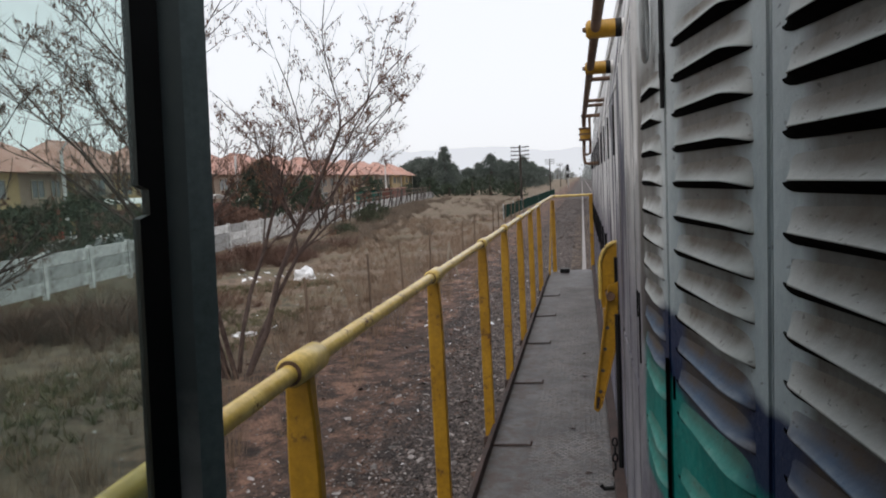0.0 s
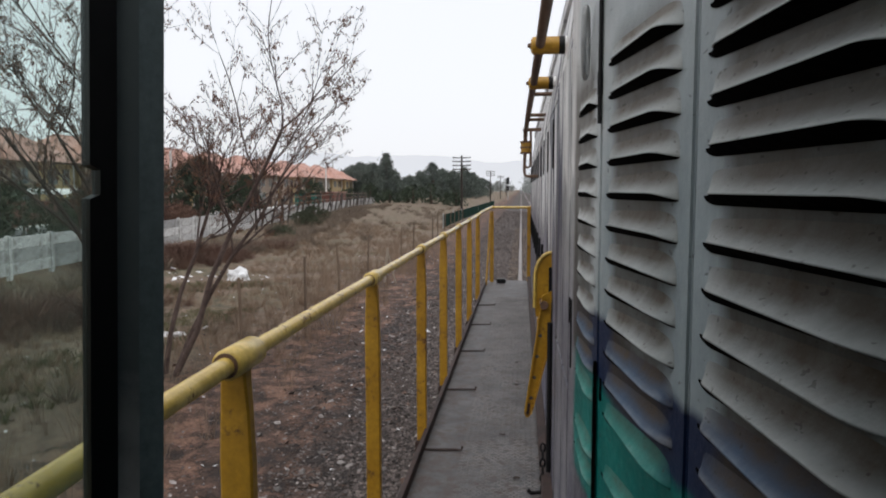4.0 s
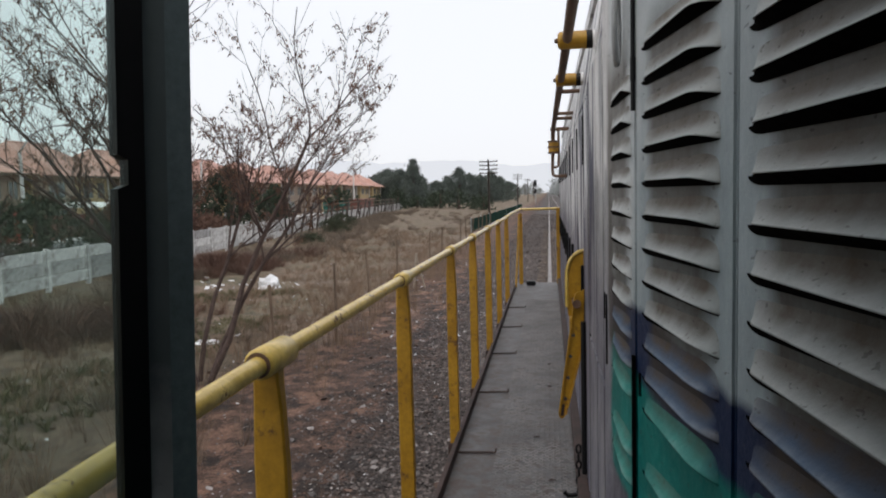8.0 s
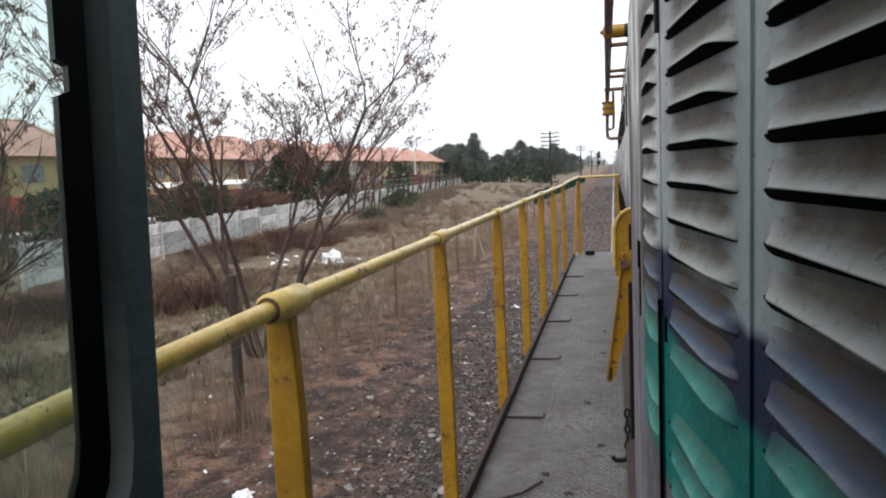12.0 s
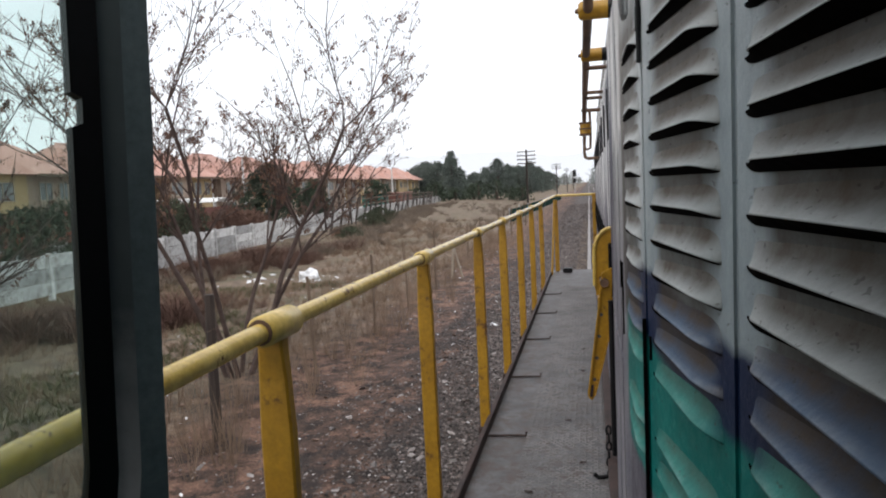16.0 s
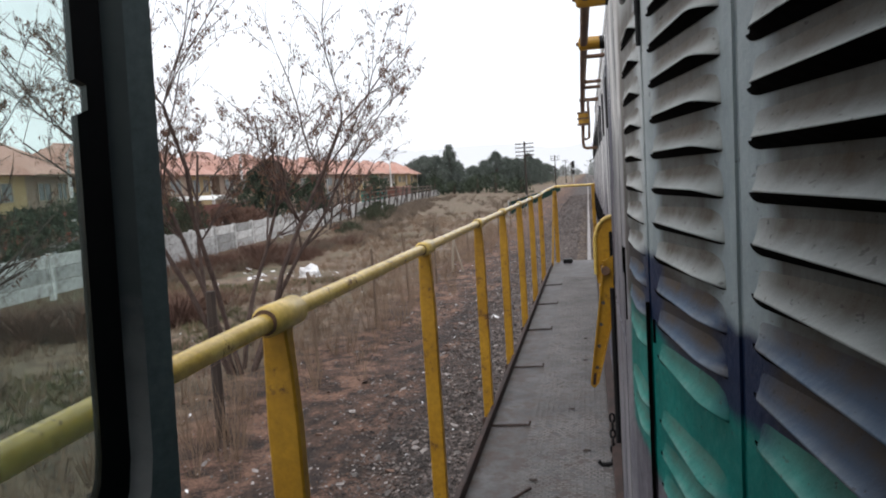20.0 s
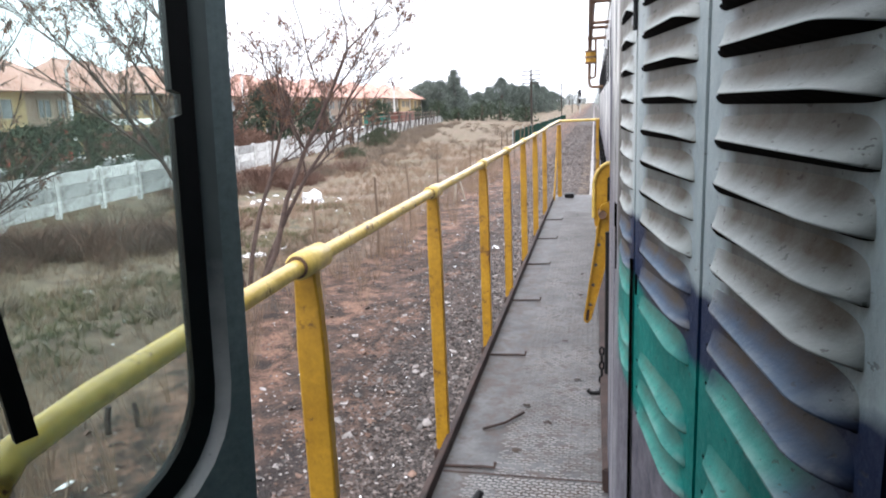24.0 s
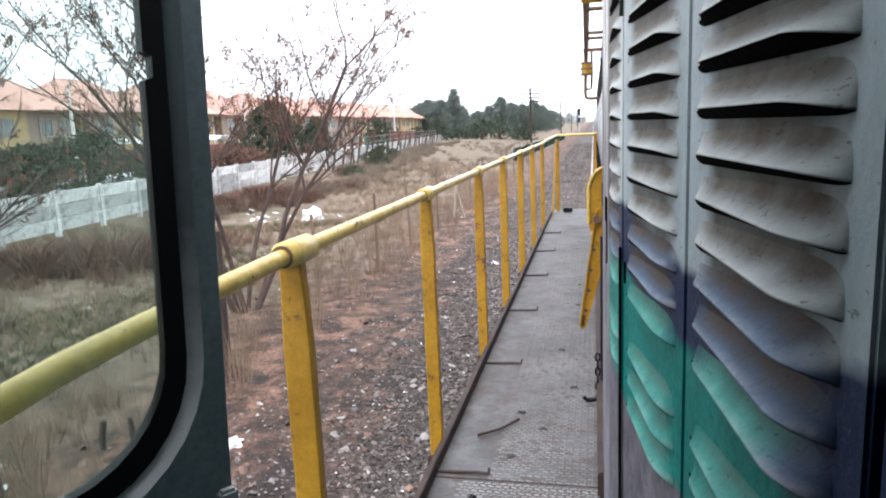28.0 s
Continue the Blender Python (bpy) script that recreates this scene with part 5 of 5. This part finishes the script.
def yard_fence(y0, y1, mat, hgt, label, x=-31.6, trim=None):
    f = empty("yard_fence", (x, (y0 + y1) / 2, 0.66), label=label, category="fence")
    part("panel", box(x - 0.06, x + 0.06, y0 + 0.1, y1 - 0.1, 0.6, 0.66 + hgt), mat, f)
    part("cap", box(x - 0.1, x + 0.1, y0, y1, 0.66 + hgt + 0.002, 0.66 + hgt + 0.07), trim or mat, f)
    y = y0
    while y <= y1 + 0.01:
        part("post", box(x - 0.12, x + 0.12, y - 0.1, y + 0.1, 0.6, 0.66 + hgt), trim or mat, f)
        y += (y1 - y0) / max(1, round((y1 - y0) / 4.5))


yard_fence(26.0, 37.0, M["red_wall"], 1.85, "brick-red rendered yard wall with a plain cap")
M["fence_brown"] = surface("dark_red_brown_fence", (0.13, 0.05, 0.04), (0.19, 0.08, 0.06), 0.85, big=1, fine=12)
yard_fence(38.5, 62.0, M["fence_brown"], 1.5, "dark red-brown yard fence of boards and posts")
yard_fence(64.0, 72.0, M["wall_pink"], 1.5, "brownish yard wall with pale posts", trim=M["concrete"])
yard_fence(8.0, 22.0, M["fence_brown"], 1.6, "dark red-brown yard fence of boards and posts")
gate = empty("yard_gate", (-31.6, 24, 0.66), label="white sheet gate beside the red yard wall", category="gate")
part("gate_leaf", box(-31.65, -31.55, 22.3, 23.9, 0.7, 2.5, 0.01), M["white"], gate)
part("gate_leaf", box(-31.65, -31.55, 24.0, 25.7, 0.7, 2.4, 0.01), M["dark_wood"], gate)


# ---- dark evergreens ----
def crown_tree(x, y, h, w, seed, n, mat="leaf_dark", shape="cone", label="dense dark evergreen tree", size=0.22):
    rng = random.Random(seed)
    z = terrain(x, y) if y < 140 else 0.0
    t = empty("tree", (x, y, z), label=label, category="tree", group="dark evergreens")
    part("trunk", tube([(x, y, z - 0.2), (x + 0.1, y, z + h * 0.4), (x, y, z + h * 0.92)], [w * 0.06 + 0.05, w * 0.045 + 0.03, 0.03], 7), M["bark"], t)
    tips = []
    for i in range(max(60, n // 18)):
        s = rng.random() ** (1.3 if shape == "cone" else 0.8)
        zz = 0.08 + 0.9 * s
        if shape == "cone":
            rr = w * 0.5 * (1.05 - zz) ** 0.8
        elif shape == "mound":
            rr = w * 0.5 * (1.02 - zz ** 1.7) ** 0.75
        else:
            rr = w * 0.5 * math.sqrt(max(0.02, 1 - (zz * 1.9 - 0.85) ** 2))
        a = rng.uniform(0, 6.283)
        k = rng.uniform(0.25, 1.0) * (1 + 0.35 * noise.noise((math.cos(a) * 1.5, math.sin(a) * 1.5, zz * 5 + seed)))
        tips.append(Vector((x + rr * k * math.cos(a), y + rr * k * math.sin(a), z + h * zz)))
    vs, fs = leaf_cloud(rng, tips, n, size, size * 1.1)
    me = bpy.data.meshes.new("crown")
    me.from_pydata(vs, [], fs)
    me.materials.append(M[mat])
    ob = new("crown", me)
    ob.parent = t
    ob.matrix_parent_inverse = Matrix.Translation((-x, -y, -z))
    tagged(ob, kind="stuff")


crown_tree(-23.3, 48, 4.8, 7.0, 41, 15000, shape="mound", label="dark bushy conifer behind the concrete wall", size=0.12)
crown_tree(-20.6, 50, 3.5, 3.6, 42, 4500, shape="mound", label="dark bushy conifer behind the concrete wall", size=0.12)
for i, (x, y, h, w, m) in enumerate([(-20.0, 21.5, 2.4, 4.6, "olive"), (-21.5, 26.5, 2.9, 5.4, "olive"), (-20.4, 31.0, 2.5, 4.2, "olive"), (-22.5, 34.5, 1.6, 4.6, "russet"), (-22.0, 39.0, 1.7, 4.0, "russet"), (-22.6, 43.0, 1.4, 3.4, "russet"), (-21.0, 16.5, 2.6, 4.8, "russet")]):
    crown_tree(x, y, h, w, 300 + i, 4200, mat="leaf_" + m, shape="round", label="untidy olive-green shrub behind the concrete wall" if m == "olive" else "russet half-bare hedge shrub behind the wall", size=0.11)
for i, (x, y, h, w) in enumerate([(-16.2, 50.5, 1.1, 2.6), (-17.6, 57, 1.2, 3.0), (-14.6, 41, 0.6, 1.6)]):
    crown_tree(x, y, h, w, 330 + i, 1800, mat="leaf_olive", shape="round", label="low grey-green bush in the rough grass", size=0.09)
crown_tree(-29, 92, 4.0, 4.5, 43, 1500, shape="round", label="dark round shrub in front of the houses", size=0.2)
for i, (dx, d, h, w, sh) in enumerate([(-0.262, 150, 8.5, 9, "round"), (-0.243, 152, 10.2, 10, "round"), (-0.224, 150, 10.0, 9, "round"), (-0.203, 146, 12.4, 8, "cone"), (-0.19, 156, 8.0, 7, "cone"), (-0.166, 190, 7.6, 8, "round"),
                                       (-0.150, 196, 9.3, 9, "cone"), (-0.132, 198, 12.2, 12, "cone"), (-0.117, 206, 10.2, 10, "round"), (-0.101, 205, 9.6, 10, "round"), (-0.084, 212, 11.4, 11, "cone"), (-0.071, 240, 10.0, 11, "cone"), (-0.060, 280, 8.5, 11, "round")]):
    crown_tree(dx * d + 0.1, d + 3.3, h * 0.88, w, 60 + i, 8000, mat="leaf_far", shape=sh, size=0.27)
for i in range(10):
    crown_tree(-0.27 * 118 + i * 2.6 - 3, 122 + (i % 3) * 5, 2.2 + (i % 4) * 0.5, 4.5, 80 + i, 500, shape="round", label="low dark hedge shrub at the end of the wall", size=0.3)


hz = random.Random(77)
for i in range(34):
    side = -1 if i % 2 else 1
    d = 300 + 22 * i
    crown_tree(side * (7 + hz.uniform(0, 40)) - 2, d, hz.uniform(6, 12), hz.uniform(9, 18), 200 + i, 420, mat="leaf_haze", shape="round", label="far tree along the line, its leaf colour paled for haze", size=0.9)


# ---- street lamps, telegraph poles ----
def street_lamp(x, y, h=8.0):
    l = empty("street_lamp", (x, y, 0.55), label="pale street lamp post with a curved arm", category="street lamp", group="street lamps")
    part("pole", tube([(x, y, 0.4), (x, y, h - 1.6)], [0.14, 0.10], 8), M["concrete"], l)
    part("arm", tube([(x, y, h - 1.7), (x + 0.5, y + 0.4, h - 0.6), (x + 1.3, y + 1.0, h), (x + 2.1, y + 1.6, h + 0.12)], 0.045, 6), M["grey_metal"], l)
    part("lamp_head", box(x + 2.0, x + 2.5, y + 1.5, y + 1.95, h + 0.06, h + 0.2, 0.04), M["grey_metal"], l)


for x, y in ((-31, 58.5), (-31, 79.5), (-31, 107.5), (-33.6, 40), (-33.6, 14)):
    street_lamp(x, y)


def telegraph_pole(x, y, h, arms):
    p = empty("telegraph_pole", (x, y, 0), label="dark wooden telegraph pole with cross arms", category="pole", group="telegraph poles")
    part("mast", tube([(x, y, -0.2), (x, y, h)], [0.13, 0.09], 8), M["dark_wood"], p)
    for i in range(arms):
        z = h - 0.25 - 0.42 * i
        a = part("cross_arm", box(x - 1.0, x + 1.0, y - 0.07, y - 0.09 + 0.12, z - 0.05, z + 0.05), M["dark_wood"], p)
        for k in (-0.9, -0.6, 0.6, 0.9):
            part("insulator", tube([(x + k, y, z + 0.05), (x + k, y, z + 0.17)], 0.04, 6), M["grey_metal"], a)


for x, y, h, n in ((-6.4, 75, 6.6, 4), (-6.6, 150, 7.0, 3), (-6.4, 215, 7.2, 2), (-6.2, 290, 7.4, 2), (8.5, 240, 8, 1), (8.5, 330, 9, 1)):
    telegraph_pole(x, y, h, n)
signal = empty("signal_mast", (-3.6, 190, 0), label="far railway signal mast with two lamp boxes", category="signal")
part("mast", tube([(-3.6, 190, 0), (-3.6, 190, 6.0)], 0.09, 6), M["grey_metal"], signal)
part("signal_head", box(-3.95, -3.25, 189.9, 190.2, 4.4, 6.2, 0.05), M["rubber"], signal)
part("signal_head", box(-3.9, -3.3, 189.9, 190.2, 2.6, 3.8, 0.05), M["rubber"], signal)

# ---- green mesh fence along the line ----
mesh_fence = empty("mesh_fence", (-5.4, 80, 0), label="low fence hung with dark green mesh cloth", category="fence")
bm = bmesh.new()
cols = []
for i in range(41):
    s = i / 40
    y = 52 + 66 * s
    x = -5.75 + 1.2 * s + 0.05 * math.sin(i * 2.1)
    cols.append([bm.verts.new((x + dx, y, z)) for dx, z in ((0, 0.05), (0, 0.98 + 0.03 * math.sin(i * 1.3)), (-0.03, 0.98 + 0.03 * math.sin(i * 1.3)), (-0.03, 0.05))])
for a, b in zip(cols, cols[1:]):
    for k in range(4):
        bm.faces.new((a[k], a[(k + 1) % 4], b[(k + 1) % 4], b[k]))
for c in (cols[0][::-1], cols[-1]):
    bm.faces.new(c)
part("mesh_cloth", bm, M["green_mesh"], mesh_fence)
for i in range(0, 41, 4):
    s = i / 40
    part("post", tube([(-5.82 + 1.2 * s, 52 + 66 * s, -0.1), (-5.82 + 1.2 * s, 52 + 66 * s, 1.1)], 0.04, 6), M["grey_metal"], mesh_fence)

# ---- sheds by the wall ----
shed = empty("shed", (-30, 98, 0.5), label="small shed covered with a teal tarpaulin", category="shed")
part("body", box(-31, -28.2, 92, 95.5, 0.4, 2.3), M["teal_sheet"], shed)
part("roof_sheet", box(-31.2, -28.0, 91.8, 95.7, 2.31, 2.42), M["green_mesh"], shed)
shed = empty("shed", (-30, 103, 0.5), label="small shed of reddish boards", category="shed")
part("body", box(-31, -27.4, 99, 106, 0.4, 2.5), M["fence_brown"], shed)
part("roof_sheet", box(-31.2, -27.2, 98.8, 106.2, 2.51, 2.62), M["roof"], shed)

# ---- far hills: a backdrop whose own pale glow stands in for haze ----
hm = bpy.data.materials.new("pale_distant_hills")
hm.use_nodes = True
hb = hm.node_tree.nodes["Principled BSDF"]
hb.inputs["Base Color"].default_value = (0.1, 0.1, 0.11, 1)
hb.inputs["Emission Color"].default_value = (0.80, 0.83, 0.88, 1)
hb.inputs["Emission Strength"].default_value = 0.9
verts, faces = [], []
for i in range(121):
    s = i / 120
    x = -2600 + 3600 * s
    z = 95 + 55 * math.exp(-((x + 900) / 900) ** 2) + 22 * noise.noise((x * 0.004, 0, 0)) + 12 * noise.noise((x * 0.02, 4, 0))
    verts += [(x, 2600, -20), (x, 2600 + z, z)]
for i in range(120):
    faces.append((2 * i, 2 * i + 2, 2 * i + 3, 2 * i + 1))
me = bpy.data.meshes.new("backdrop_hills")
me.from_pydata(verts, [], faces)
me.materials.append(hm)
tagged(new("backdrop_hills", me), "hills on the horizon, glowing pale in place of haze", "hills", kind="structure")
